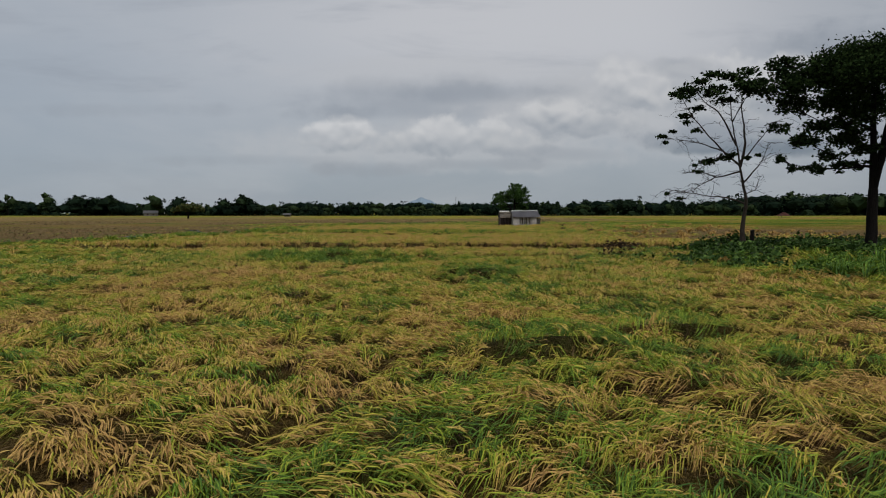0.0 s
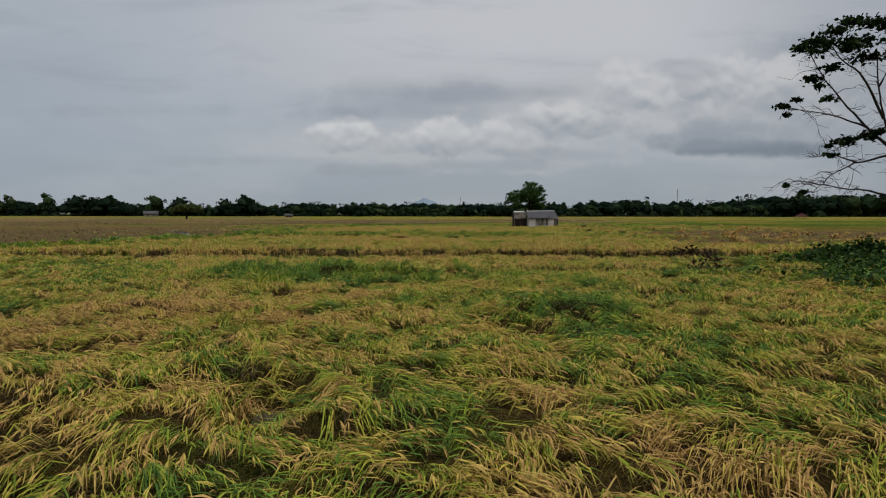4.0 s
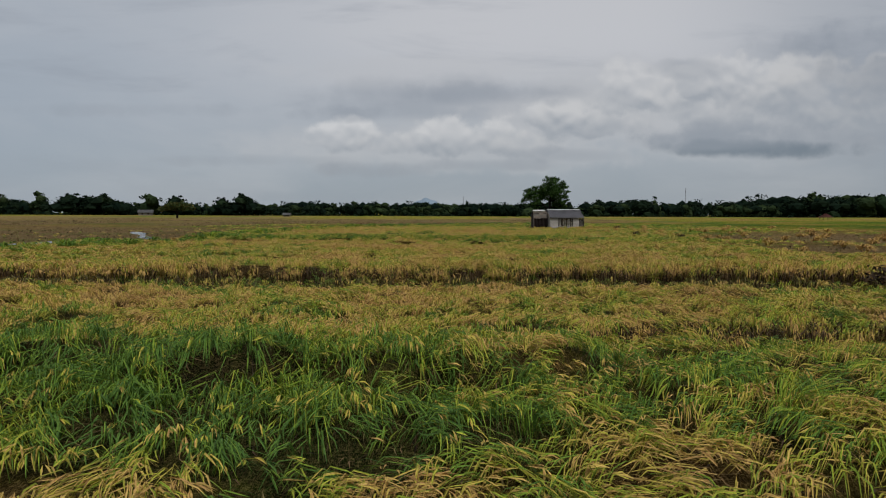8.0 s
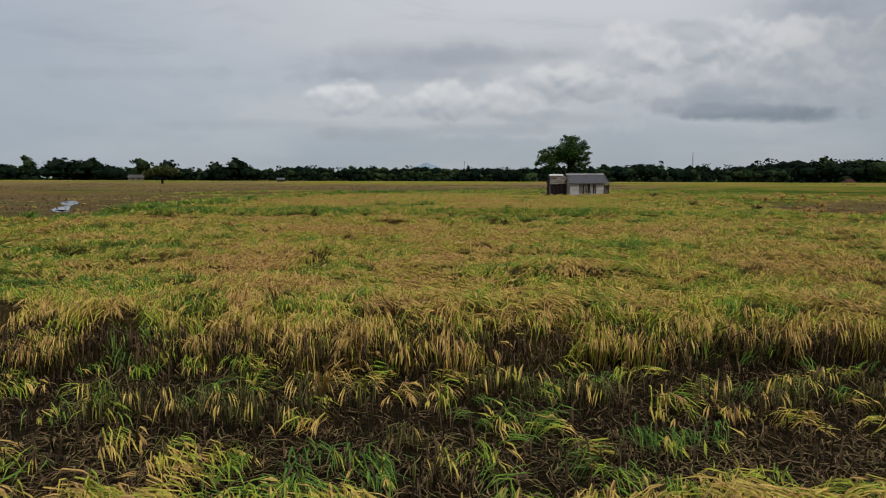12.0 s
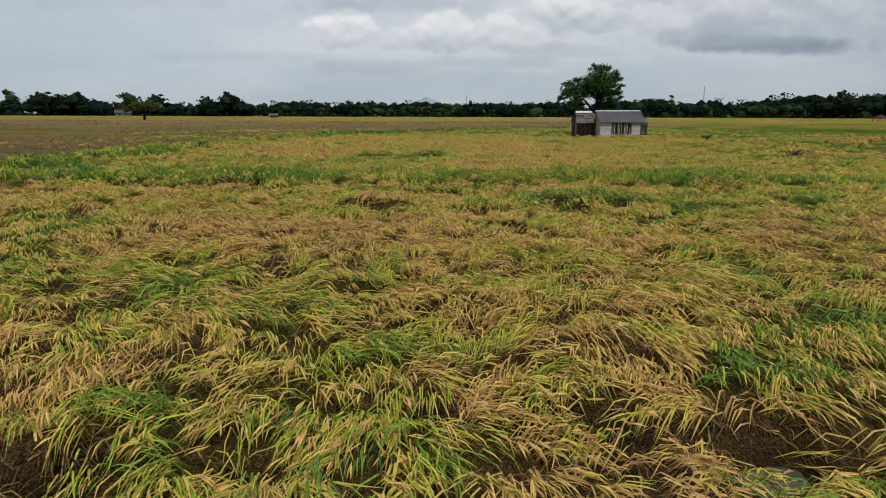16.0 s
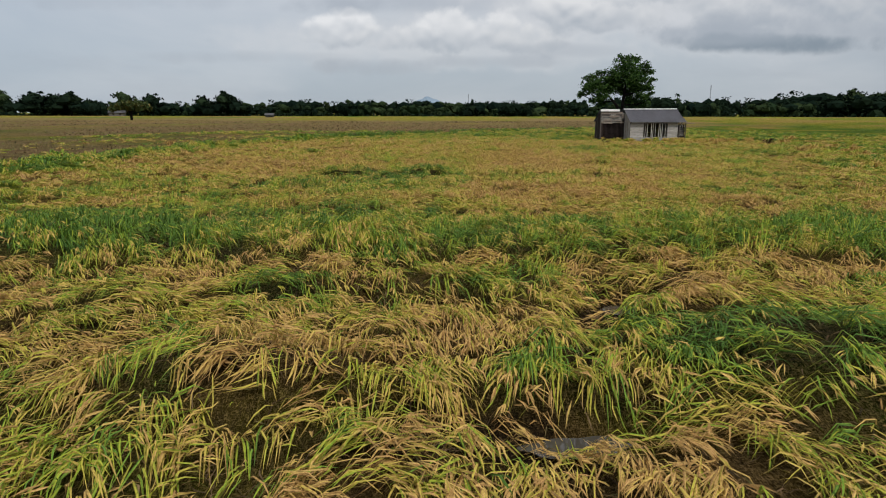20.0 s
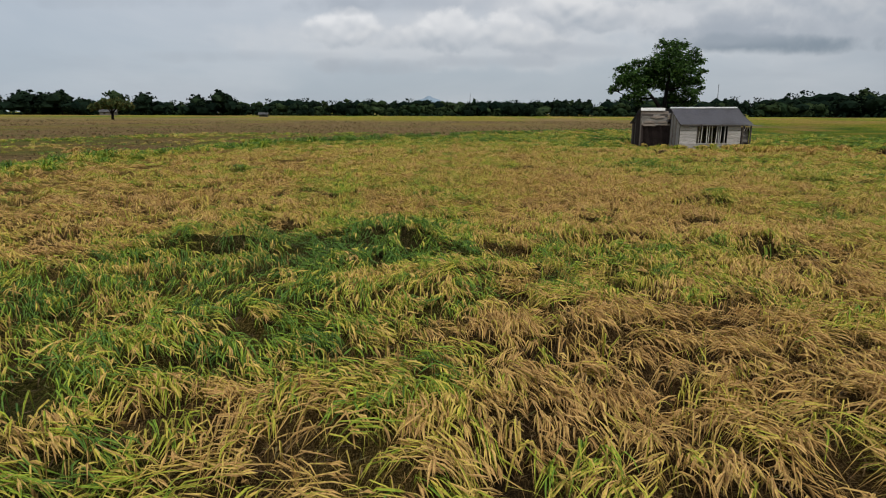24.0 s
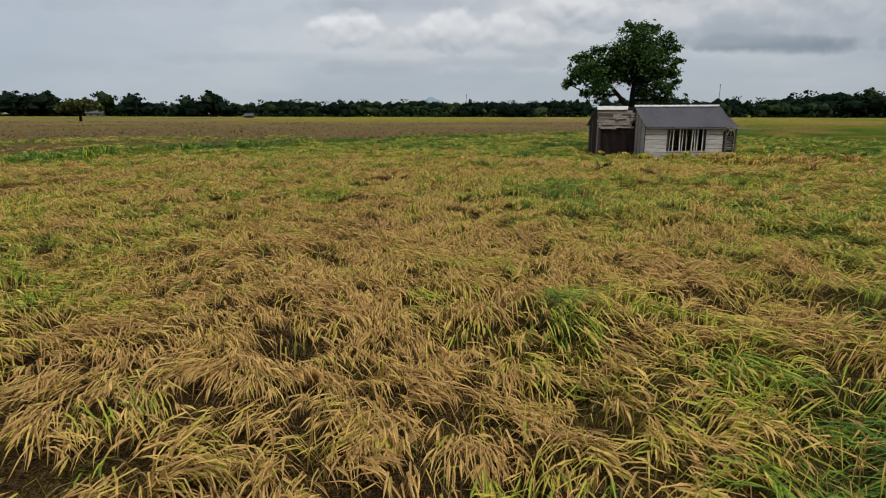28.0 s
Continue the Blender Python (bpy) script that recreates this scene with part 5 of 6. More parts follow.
while x < W + 0.60:
    e = min(x + 0.82, W + 0.68)
    sheet(x, e + 0.05, BACK + 0.25, RIDGE - 0.02, EAVE - 0.05, TOP - 0.005 + 0.02 * (x / 5), skew=0.30 if e > W + 0.60 else 0.0)
    x = e
part("ridge_cap", one_box(-0.12, W + 0.42, RIDGE - 0.10, RIDGE + 0.10, TOP + 0.005, TOP + 0.10, 0.012, Matrix.Rotation(radians(-0.35), 4, "Y")), white_trim, hut, "pale metal ridge strip")
part("fascia", one_box(EXT - 0.05, -0.52, RIDGE - 0.13, RIDGE - 0.10, TOP - 0.17, TOP + 0.03, 0.006), white_trim, hut, "white board under the ridge")
part("rafter", one_box(-0.14, 0.22, RIDGE - 0.10, RIDGE - 0.02, TOP - 0.16, TOP - 0.06, 0.006), dark_board, hut)
for bx in (0.0, 1.4, 2.8, W, W + 0.34):
    bm = bmesh.new()
    a, b = Vector((bx, -0.22, EAVE - 0.13)), Vector((bx, RIDGE, TOP - 0.09))
    d = b - a
    m = Matrix.Translation((a + b) / 2) @ d.to_track_quat("Y", "Z").to_matrix().to_4x4() @ Matrix.Diagonal((0.05, d.length, 0.07, 1))
    bmesh.ops.create_cube(bm, size=1, matrix=m)
    part("rafter", bm, dark_board, hut)
part("eave_board", one_box(-0.05, W + 0.62, -0.245, -0.222, EAVE - 0.15, EAVE - 0.085, 0.004), dark_board, hut)
# the slatted porch end
porch = part("porch_roof", one_box(W + 0.30, W + 1.28, -0.34, 1.10, EAVE - 0.135, EAVE - 0.10, 0.004, Matrix.Rotation(radians(1.5), 4, "Y")), roof_sheet, hut, "thin sheet roof over the slatted porch")
for px, py in ((W + 0.10, -0.1), (W + 0.62, -0.12), (W + 0.62, 0.85)):
    part("porch_post", one_box(px - 0.04, px + 0.04, py - 0.04, py + 0.04, -0.1, EAVE - 0.16, 0.006, Matrix.Rotation(radians(rng.uniform(-1.5, 1.5)), 4, "Y")), dark_board, hut)
for k in range(9):
    zz = 0.52 + 0.085 * k
    part("slat", one_box(W + 0.16, W + 0.58, 0.10, 0.125, zz, zz + 0.05, 0.004, Matrix.Rotation(radians(rng.uniform(-2, 2)), 4, "Y")), grey_board, hut)
for k in range(3):
    part("brace", one_box(W + 0.2 + 0.15 * k, W + 0.24 + 0.15 * k, -0.1, -0.07, 1.28, 1.56, 0.004, Matrix.Rotation(radians(25 - 22 * k), 4, "Y")), board, hut)
# near-black panel added behind the slats in place of the porch's shade
part("porch_panel", one_box(W + 0.03, W + 0.66, 0.16, 0.19, 0.02, EAVE - 0.24, 0.004), sack_and_shade, hut)
part("bench", one_box(W + 0.10, W + 0.72, -0.12, 0.5, 0.33, 0.365, 0.006), pole_wood, hut)
part("bench", one_box(W + 0.14, W + 0.66, -0.13, -0.09, 0.06, 0.12, 0.006), pole_wood, hut)

# ---- the near trees ----
lobed_tree("broadleaf_tree", (12.1, 113.2, 0.0), "green broadleaf tree standing behind the plank hut",
           [(0.3, 0, 6.6, 1.25), (1.8, 0.4, 6.2, 0.75), (2.3, -0.3, 5.0, 0.6), (-2.4, 0.2, 5.1, 1.15), (-3.5, -0.3, 4.9, 0.7), (-1.2, -0.4, 6.0, 0.75), (-1.0, 0.3, 5.3, 0.8), (0.5, 1.0, 5.4, 1.1),
            (1.9, -0.5, 3.9, 0.55), (-2.2, -0.4, 4.0, 0.7), (0.4, 0.2, 7.6, 0.5), (2.1, 0, 7.0, 0.42), (2.8, 0.3, 5.7, 0.35), (0.9, -1.0, 5.5, 0.95), (-1.0, 1.0, 4.9, 0.85), (1.2, -0.6, 4.5, 0.65),
            (-3.2, 0.4, 5.9, 0.45), (-0.5, 0.3, 7.7, 0.35), (1.2, 0.2, 7.6, 0.38), (-4.0, 0.2, 4.3, 0.4), (-2.9, 0, 3.6, 0.35), (2.6, 0, 4.3, 0.3), (2.5, -0.2, 6.5, 0.35), (-2.2, 0, 6.3, 0.4), (1.0, 0.5, 3.7, 0.65), (1.8, 0.4, 3.3, 0.5), (0.4, 0.7, 4.4, 0.7), (2.4, 0.2, 3.5, 0.35), (-1.7, 0.6, 3.5, 0.5)],
           0.115, 21000, mid_leaf, bark, 0.26, 2.3, 21, shell=0.2, squash=0.85, limb=0.5)
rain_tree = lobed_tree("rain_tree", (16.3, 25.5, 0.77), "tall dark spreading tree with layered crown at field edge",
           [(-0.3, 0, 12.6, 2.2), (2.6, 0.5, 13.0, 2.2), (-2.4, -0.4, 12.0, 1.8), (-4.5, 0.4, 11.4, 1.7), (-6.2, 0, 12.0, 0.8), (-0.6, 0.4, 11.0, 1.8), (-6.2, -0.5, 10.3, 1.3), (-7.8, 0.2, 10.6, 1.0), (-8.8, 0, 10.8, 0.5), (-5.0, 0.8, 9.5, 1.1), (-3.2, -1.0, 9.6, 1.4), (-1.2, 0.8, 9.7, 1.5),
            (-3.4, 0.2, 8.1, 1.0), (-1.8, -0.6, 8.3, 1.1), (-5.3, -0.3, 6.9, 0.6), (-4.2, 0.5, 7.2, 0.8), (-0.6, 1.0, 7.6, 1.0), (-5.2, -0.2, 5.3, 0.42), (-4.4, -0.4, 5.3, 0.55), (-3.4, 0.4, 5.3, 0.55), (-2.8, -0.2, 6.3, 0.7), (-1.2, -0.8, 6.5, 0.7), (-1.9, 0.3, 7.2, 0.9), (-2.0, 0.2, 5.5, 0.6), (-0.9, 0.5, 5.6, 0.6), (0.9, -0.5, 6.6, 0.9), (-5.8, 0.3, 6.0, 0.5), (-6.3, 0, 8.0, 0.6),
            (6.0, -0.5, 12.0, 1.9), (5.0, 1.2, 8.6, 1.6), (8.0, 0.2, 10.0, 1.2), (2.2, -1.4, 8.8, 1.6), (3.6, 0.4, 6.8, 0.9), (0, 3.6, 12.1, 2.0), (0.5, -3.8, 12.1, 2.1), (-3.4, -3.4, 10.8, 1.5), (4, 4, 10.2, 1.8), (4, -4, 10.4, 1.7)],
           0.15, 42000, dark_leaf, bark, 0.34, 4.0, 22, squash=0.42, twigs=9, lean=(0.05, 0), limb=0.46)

rain_tree.scale = (0.68, 0.68, 0.68)
# the sparse tree beside it: its limbs drawn one by one, from the foot
sparse = thing("sparse_tree", (11.32, 27.0, 0.67), "nearly bare tree with few leaf tufts and bare twigs", "tree")
sparse.scale = (0.72, 0.72, 0.72)
tubes, nrng = Tubes(), np.random.default_rng(8)
BRANCHES = [
    (0.20, 0.03, [(0.03, -0.9), (0.0, 0.1), (-0.06, 1.5), (0.10, 3.0), (-0.12, 4.15), (-0.40, 5.5), (-0.60, 6.8), (-0.90, 8.3), (-1.1, 9.5)]),
    (0.10, 0.03, [(-0.38, 5.4), (0.0, 6.8), (-0.18, 8.1), (-0.40, 9.1), (-0.35, 10.2)]),
    (0.08, 0.02, [(-0.40, 5.5), (-1.5, 6.4), (-2.7, 7.7), (-3.6, 8.7), (-4.2, 9.8)]),
    (0.07, 0.02, [(-0.60, 6.8), (-1.7, 8.9), (-2.8, 9.6), (-3.3, 10.3)]),
    (0.07, 0.015, [(0.10, 3.0), (-1.0, 3.4), (-2.1, 3.5), (-3.4, 3.7), (-4.6, 3.9)]),
    (0.06, 0.015, [(-0.40, 5.1), (-1.9, 4.75), (-3.0, 4.2), (-3.9, 3.3)]),
    (0.06, 0.015, [(-0.13, 4.4), (0.9, 5.5), (1.3, 6.2), (1.5, 7.0)]),
    (0.05, 0.015, [(0.0, 6.0), (1.1, 7.4), (1.6, 8.2)]),
    (0.05, 0.015, [(-0.5, 6.2), (-1.6, 6.1), (-2.6, 5.6), (-3.1, 5.2)]),
    (0.05, 0.012, [(-1.5, 6.4), (-2.9, 6.9), (-4.2, 7.1), (-5.4, 7.3)]),
    (0.05, 0.012, [(-0.9, 8.3), (-0.4, 9.4), (0.2, 10.4), (0.9, 10.9)]),
    (0.05, 0.012, [(-0.1, 3.6), (0.6, 3.9), (1.0, 4.8)]),
    (0.045, 0.012, [(-1.9, 4.75), (-2.9, 5.1), (-3.9, 5.0)]),
]
for r0, r1, line in BRANCHES:
    pts = np.array([(x, 0.0, z) for x, z in line])
    pts[:, 1] = 0.10 * np.sin(1.1 * pts[:, 2] + 0.8 * pts[:, 0])
    t = np.linspace(0, len(pts) - 1, 3 * len(pts))
    fine_pts = np.stack([np.interp(t, np.arange(len(pts)), pts[:, a]) for a in range(3)], 1) + nrng.normal(0, 0.018, (len(t), 3)) * (np.arange(len(t)) > 0)[:, None]
    tubes.add(fine_pts, (r1 + (r0 - r1) * np.linspace(1, 0, len(t)) ** 1.7) * (1 + 0.55 * np.exp(-np.maximum(fine_pts[:, 2], 0) * 1.5)), 7)
    for q in fine_pts[len(t) // 3:]:
        if nrng.random() < 0.45:
            # a long bare spray
            d = nrng.normal(size=3) * np.array([1, 0.6, 0.45]) + np.array([-0.45 if q[0] < 0 else 0.5, 0, 0.1])
            d *= nrng.uniform(0.8, 1.7) / np.linalg.norm(d)
            spray = [q + d * k + np.array([0, 0, 0.22 * math.sin(3.1 * k)]) + nrng.normal(0, 0.05, 3) for k in (0, 0.25, 0.5, 0.75, 1.0)]
            tubes.add(spray, [0.018, 0.014, 0.011, 0.008, 0.004], 4)
            for k in (2, 3, 4):
                tubes.add([spray[k], spray[k] + nrng.normal(0, 0.2, 3) + d * 0.1], [0.008, 0.004], 4)
        for _ in range(2):
            d = nrng.normal(size=3) * np.array([1, 0.7, 0.6]) + np.array([-0.3, 0, 0.15])
            d *= nrng.uniform(0.25, 0.8) / np.linalg.norm(d)
            tubes.add([q, q + d * 0.55 + nrng.normal(0, 0.05, 3), q + d + nrng.normal(0, 0.08, 3)], [0.014, 0.010, 0.005], 4)
            tubes.add([q + d * 0.5, q + d * 0.8 + nrng.normal(0, 0.16, 3)], [0.008, 0.004], 4)
part("trunk", tubes.mesh("trunk", pale_bark), pale_bark, sparse, "pale bare trunk and limbs")
LEAVES = [(-4.3, 9.8, 0.42), (-5.55, 7.35, 0.24), (-5.2, 7.0, 0.15), (-3.8, 8.75, 0.38), (-3.1, 7.8, 0.25), (-2.5, 10.1, 0.55), (-1.9, 10.5, 0.6), (-1.2, 9.8, 0.6), (-0.8, 11.0, 0.5), (0.1, 10.6, 0.55),
          (-2.5, 5.75, 0.45), (-1.4, 6.0, 0.42), (-3.05, 5.1, 0.22), (-1.0, 6.2, 0.25), (0.9, 6.2, 0.14), (-3.5, 5.5, 0.12), (0.0, 6.0, 0.18), (-4.2, 8.2, 0.2), (-4.75, 7.7, 0.17), (-4.9, 3.7, 0.12), (-4.0, 3.4, 0.15), (-3.5, 10.3, 0.4), (0.8, 10.9, 0.5), (-3.2, 9.2, 0.35), (-4.0, 10.4, 0.4), (-3.0, 10.9, 0.5), (-1.6, 11.2, 0.5), (-2.2, 11.4, 0.45), (-4.6, 10.1, 0.35), (-0.2, 11.4, 0.5)]
places = []
for lx, lz, r in LEAVES:
    places.append(nrng.normal(size=(int(270 * r) + 6, 3)) * r * 0.55 * np.array([1.15, 1, 0.42]) + np.array([lx, nrng.normal(0, 0.3), lz]))
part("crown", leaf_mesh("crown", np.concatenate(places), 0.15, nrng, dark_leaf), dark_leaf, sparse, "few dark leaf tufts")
post = thing("fence_post", (11.62, 26.75, 0.42), "short dark weathered wooden post beside the bare tree", "post")
bm = bmesh.new()
bmesh.ops.create_cone(bm, cap_ends=True, segments=10, radius1=0.11, radius2=0.09, depth=1.4, matrix=Matrix.Translation((0, 0, 0.5)))
for v in bm.verts:
    v.co.x += 0.015 * math.sin(9 * v.co.y + 4 * v.co.z)
    v.co.z += 0.06 * v.co.x * 3 if v.co.z > 1 else 0
part("stake", bm, bark, post)

rb = np.random.default_rng(66)
brush = np.concatenate([rb.normal(size=(n_, 3)) * np.array([wx_, 0.25, 0.15]) + np.array([cx, cy, 0.36]) for cx, cy, wx_, n_ in ((8.2, 36.7, 0.45, 420), (8.9, 35.9, 0.3, 160), (7.2, 31.5, 0.25, 110), (5.6, 28.4, 0.3, 130))])
brush[:, 2] = np.abs(brush[:, 2])
tagged(new("dry_brush", leaf_mesh("dry_brush", brush, 0.09, rb, dead_and_shaded_leaf, long=2.4)), "dark dry brush heaped at the ditch edge", "brush", kind="stuff")

# ---- the far rows of trees ----
def dome(seed, wide, high, leaf_mat, label, leaf=1.0, total=560, lobes=8, squash=0.8, trunk=0.35, bare=0.12):
    r = np.random.default_rng(seed)
    L = []
    for k in range(lobes):
        a, q = r.uniform(0, 2 * np.pi), r.random() ** 0.5
        rad = wide * r.uniform(0.26, 0.40)
        zz = high * (bare + (1 - bare) * r.uniform(0.25, 0.95) * (1 - 0.45 * q * q))
        L.append((wide * 0.42 * q * np.cos(a), wide * 0.42 * q * np.sin(a), min(zz, high - rad * 0.7), rad))
    L.append((0, 0, high - wide * 0.22, wide * 0.26))
    return lobed_tree("tree", (0, -300, -60), label, L, leaf, total, leaf_mat, bark, trunk, high * 0.3, seed, squash=squash, twigs=2, group="far tree line", shell=0.72, core=0.74)


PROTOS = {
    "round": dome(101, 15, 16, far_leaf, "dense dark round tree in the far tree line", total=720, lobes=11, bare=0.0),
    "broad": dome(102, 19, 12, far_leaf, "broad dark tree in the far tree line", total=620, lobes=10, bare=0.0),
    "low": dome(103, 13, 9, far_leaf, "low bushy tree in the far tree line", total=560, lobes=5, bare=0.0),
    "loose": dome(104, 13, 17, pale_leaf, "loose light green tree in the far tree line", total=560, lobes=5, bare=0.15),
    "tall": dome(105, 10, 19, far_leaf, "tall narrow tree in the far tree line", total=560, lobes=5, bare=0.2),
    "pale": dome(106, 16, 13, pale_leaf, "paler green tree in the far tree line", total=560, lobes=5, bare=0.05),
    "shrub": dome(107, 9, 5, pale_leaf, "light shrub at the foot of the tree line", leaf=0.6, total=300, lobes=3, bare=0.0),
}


def plant(kind, x, y, high, wide=1.0, turn=0.0, sink=0.0):
    base = {"round": 16, "broad": 12, "low": 9, "loose": 17, "tall": 19, "pale": 13, "shrub": 5}[kind]
    s = high / base
    t = copy_thing(PROTOS[kind], pose(x, y, -sink, 0, 0, turn))
    t.scale = (s * wide, s * wide, s)
    return t


# height of the skyline along the row, by bearing
TOPX = [-470, -405, -350, -322, -300, -288, -272, -256, -238, -224, -206, -188, -172, -160, -140, -110, -80, -50, -20, 10, 25, 60, 100, 140, 170, 200, 230, 260, 290, 320, 360, 420, 470]
TOPH = [15, 15, 14, 13, 13, 12, 12, 12, 11, 11, 11, 11, 12, 12, 12, 13, 13, 12.5, 12.5, 12.5, 12.5, 13, 13.5, 15, 15, 14.5, 15, 16, 19, 22, 22, 24, 24]
trng = random.Random(12)
x = -470.0
while x < 480:
    top = float(np.interp(x, TOPX, TOPH))
    kind = trng.choice(["round", "broad", "broad", "low", "pale", "loose", "round"] if x > -120 else ["pale", "loose", "broad", "pale", "low"])
    plant(kind, x, 540 + trng.uniform(-18, 25) + (40 if x > 330 else 0), top * trng.uniform(0.80, 1.03), trng.uniform(0.9, 1.3), trng.uniform(0, 360))
    x += trng.uniform(6, 9.5)
x = -470.0
while x < 480:
    top = float(np.interp(x, TOPX, TOPH))
    plant(trng.choice(["low", "round", "shrub", "broad", "pale", "low"]), x, 505 + trng.uniform(-14, 8), top * trng.uniform(0.50, 0.84), trng.uniform(1.0, 1.4), trng.uniform(0, 360), 0.3)
    x += trng.uniform(7, 12)
# trees that stand out of the row
for kind, x, y, h, wd in (("loose", -315, 500, 19.5, 0.95), ("round", -271, 470, 16.4, 1.6), ("round", -262, 476, 15.0, 1.5), ("round", -248, 470, 16.4, 1.4), ("broad", -233, 465, 9.5, 0.9), ("pale", -224, 490, 18.2, 0.9), ("round", -199, 480, 15.4, 1.35), ("round", -169, 490, 14.4, 1.25), ("round", -155, 495, 17.8, 1.2),
                          ("broad", -162, 488, 10, 1.1), ("loose", -376, 505, 19, 1.0), ("loose", -345, 500, 18, 0.9), ("tall", 20, 520, 13, 0.7), ("round", 96, 520, 13, 0.9), ("round", 165, 520, 14, 0.9), ("loose", 320, 545, 23, 0.9), ("round", 345, 530, 19, 1.0), ("round", 365, 525, 20, 1.1), ("round", 300, 530, 16, 1.1)):
    plant(kind, x, y, h, wd, trng.uniform(0, 360))
for pr in PROTOS.values():
    for o in (*pr.children, pr):
        bpy.data.objects.remove(o)


def palm(x, y, high, seed):
    r = np.random.default_rng(seed)
    root = thing("palm", (x, y, 0), "tall palm rising above the far tree line", "palm tree", "palms in the tree line")
    tb = Tubes()
    tb.add([(0, 0, -0.2), (0.2, 0, high * 0.4), (0.1, 0.1, high * 0.75), (0, 0, high)], [0.34, 0.26, 0.22, 0.2], 7)
    part("trunk", tb.mesh("trunk", bark), bark, root)
    bm = bmesh.new()
    for k in range(17):
        a, up = k * 2.4, r.uniform(-0.2, 1.0)
        ln = r.uniform(2.2, 3.2)
        d = Vector((math.cos(a), math.sin(a), 0))
        sidew = Vector((-d.y, d.x, 0))
        pts = [Vector((0, 0, high)) + d * ln * s + Vector((0, 0, ln * (up * s - 0.95 * s * s))) for s in (0, 0.25, 0.5, 0.75, 1.0)]
        for q in range(4):
            for sg in (-1, 1):
                w0, w1 = 0.55 * math.sin(math.pi * (q / 4 + 0.1)), 0.55 * math.sin(math.pi * min(1, (q + 1) / 4 + 0.02))
                v = [bm.verts.new(p) for p in (pts[q], pts[q + 1], pts[q + 1] + sidew * sg * w1 - Vector((0, 0, 0.35 * w1)), pts[q] + sidew * sg * w0 - Vector((0, 0, 0.35 * w0)))]
                bm.faces.new(v)
    part("crown", bm, far_leaf, root)


palm(190, 565, 18.0, 3)
palm(166, 585, 14.5, 4)
palm(150, 590, 13.5, 5)

# undergrowth along the foot of the rows
r = np.random.default_rng(77)
ux = r.uniform(-480, 490, 5200)
uy = r.uniform(478, 520, 5200)
uz = np.abs(r.normal(0, 1.3, 5200)) + 0.1
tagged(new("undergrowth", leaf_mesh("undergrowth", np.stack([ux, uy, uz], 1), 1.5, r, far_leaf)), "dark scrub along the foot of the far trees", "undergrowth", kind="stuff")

# the lone flat-topped tree out in the stubble
lobed_tree("flat_topped_tree", (-104, 254, 0), "small flat-topped tree standing alone in the stubble",
           [(0, 0, 5.0, 2.1), (-3.2, 0.4, 4.6, 1.9), (3.3, -0.3, 4.6, 2.0), (-5.6, 0, 3.9, 1.4), (5.7, 0.3, 3.9, 1.4), (0.5, 1.8, 4.8, 1.8), (-0.4, -1.8, 4.4, 1.8), (1.8, 0, 5.8, 1.3), (-1.8, 0.3, 5.6, 1.2), (-4.2, -1, 3.6, 1.2), (3.6, -1.2, 3.5, 1.2)],
           0.48, 5200, umber_leaf, bark, 0.42, 1.9, 31, squash=0.55, twigs=4, shell=0.3)

# ---- far buildings, masts and the hill ----
def gable_house(name, place, label, wide, deep, eave, ridge, wall_m, roof_m, turn=0.0, openings=2):
    root = thing(name, place, label, "house", turn=turn)
    bm = bmesh.new()
    box(bm, -wide / 2, wide / 2, -deep / 2, deep / 2, -0.2, eave, 0)
    part("wall", bm, wall_m, root)
    for sg in (-1, 1):
        bm = bmesh.new()
        v = [bm.verts.new(p) for p in ((-wide / 2 - 0.5, sg * (deep / 2 + 0.5), eave - 0.15), (wide / 2 + 0.5, sg * (deep / 2 + 0.5), eave - 0.15), (wide / 2 + 0.5, 0, ridge), (-wide / 2 - 0.5, 0, ridge))]
        bm.faces.new(v)
        bmesh.ops.solidify(bm, geom=bm.faces[:], thickness=0.12)
        part("roof", bm, roof_m, root)
    for sg in (-1, 1):
        bm = bmesh.new()
        v = [bm.verts.new(p) for p in ((sg * wide / 2, -deep / 2, eave), (sg * wide / 2, deep / 2, eave), (sg * wide / 2, 0, ridge - 0.1))]
        bm.faces.new(v)
        bmesh.ops.solidify(bm, geom=bm.faces[:], thickness=0.1)
        part("gable", bm, wall_m, root)
    for k in range(openings):
        cx = -wide / 2 + wide * (k + 0.7) / (openings + 0.4)
        part("window", one_box(cx - 0.55, cx + 0.55, -deep / 2 - 0.05, -deep / 2 + 0.05, 0.9, min(eave - 0.3, 2.0), 0.02), sack_and_shade, root)
    return root


gable_house("farmhouse", (-209, 452, 0), "grey-roofed farmhouse half hidden by the far trees", 9, 7, 2.4, 4.3, wall_paint, far_roof, 20)
gable_house("field_shed", (-88, 360, 0), "small dark shed at the far field edge", 3.6, 2.6, 1.5, 2.4, dark_board, far_roof, 0, 1)

gazebo = thing("gazebo", (144, 252, 0), "open field shelter with a red hipped roof", "shelter")
for sx_ in (-2.6, 2.6):
    for sy_ in (-2.0, 2.0):
        part("post", one_box(sx_ - 0.1, sx_ + 0.1, sy_ - 0.1, sy_ + 0.1, -0.1, 1.9, 0.01), dark_board, gazebo)
gazebo.scale = (0.62, 0.62, 0.75)
bm = bmesh.new()
a = [bm.verts.new(p) for p in ((-3.5, -2.8, 1.7), (3.5, -2.8, 1.7), (3.5, 2.8, 1.7), (-3.5, 2.8, 1.7))]
b = [bm.verts.new(p) for p in ((-1.0, 0, 3.6), (1.0, 0, 3.6))]
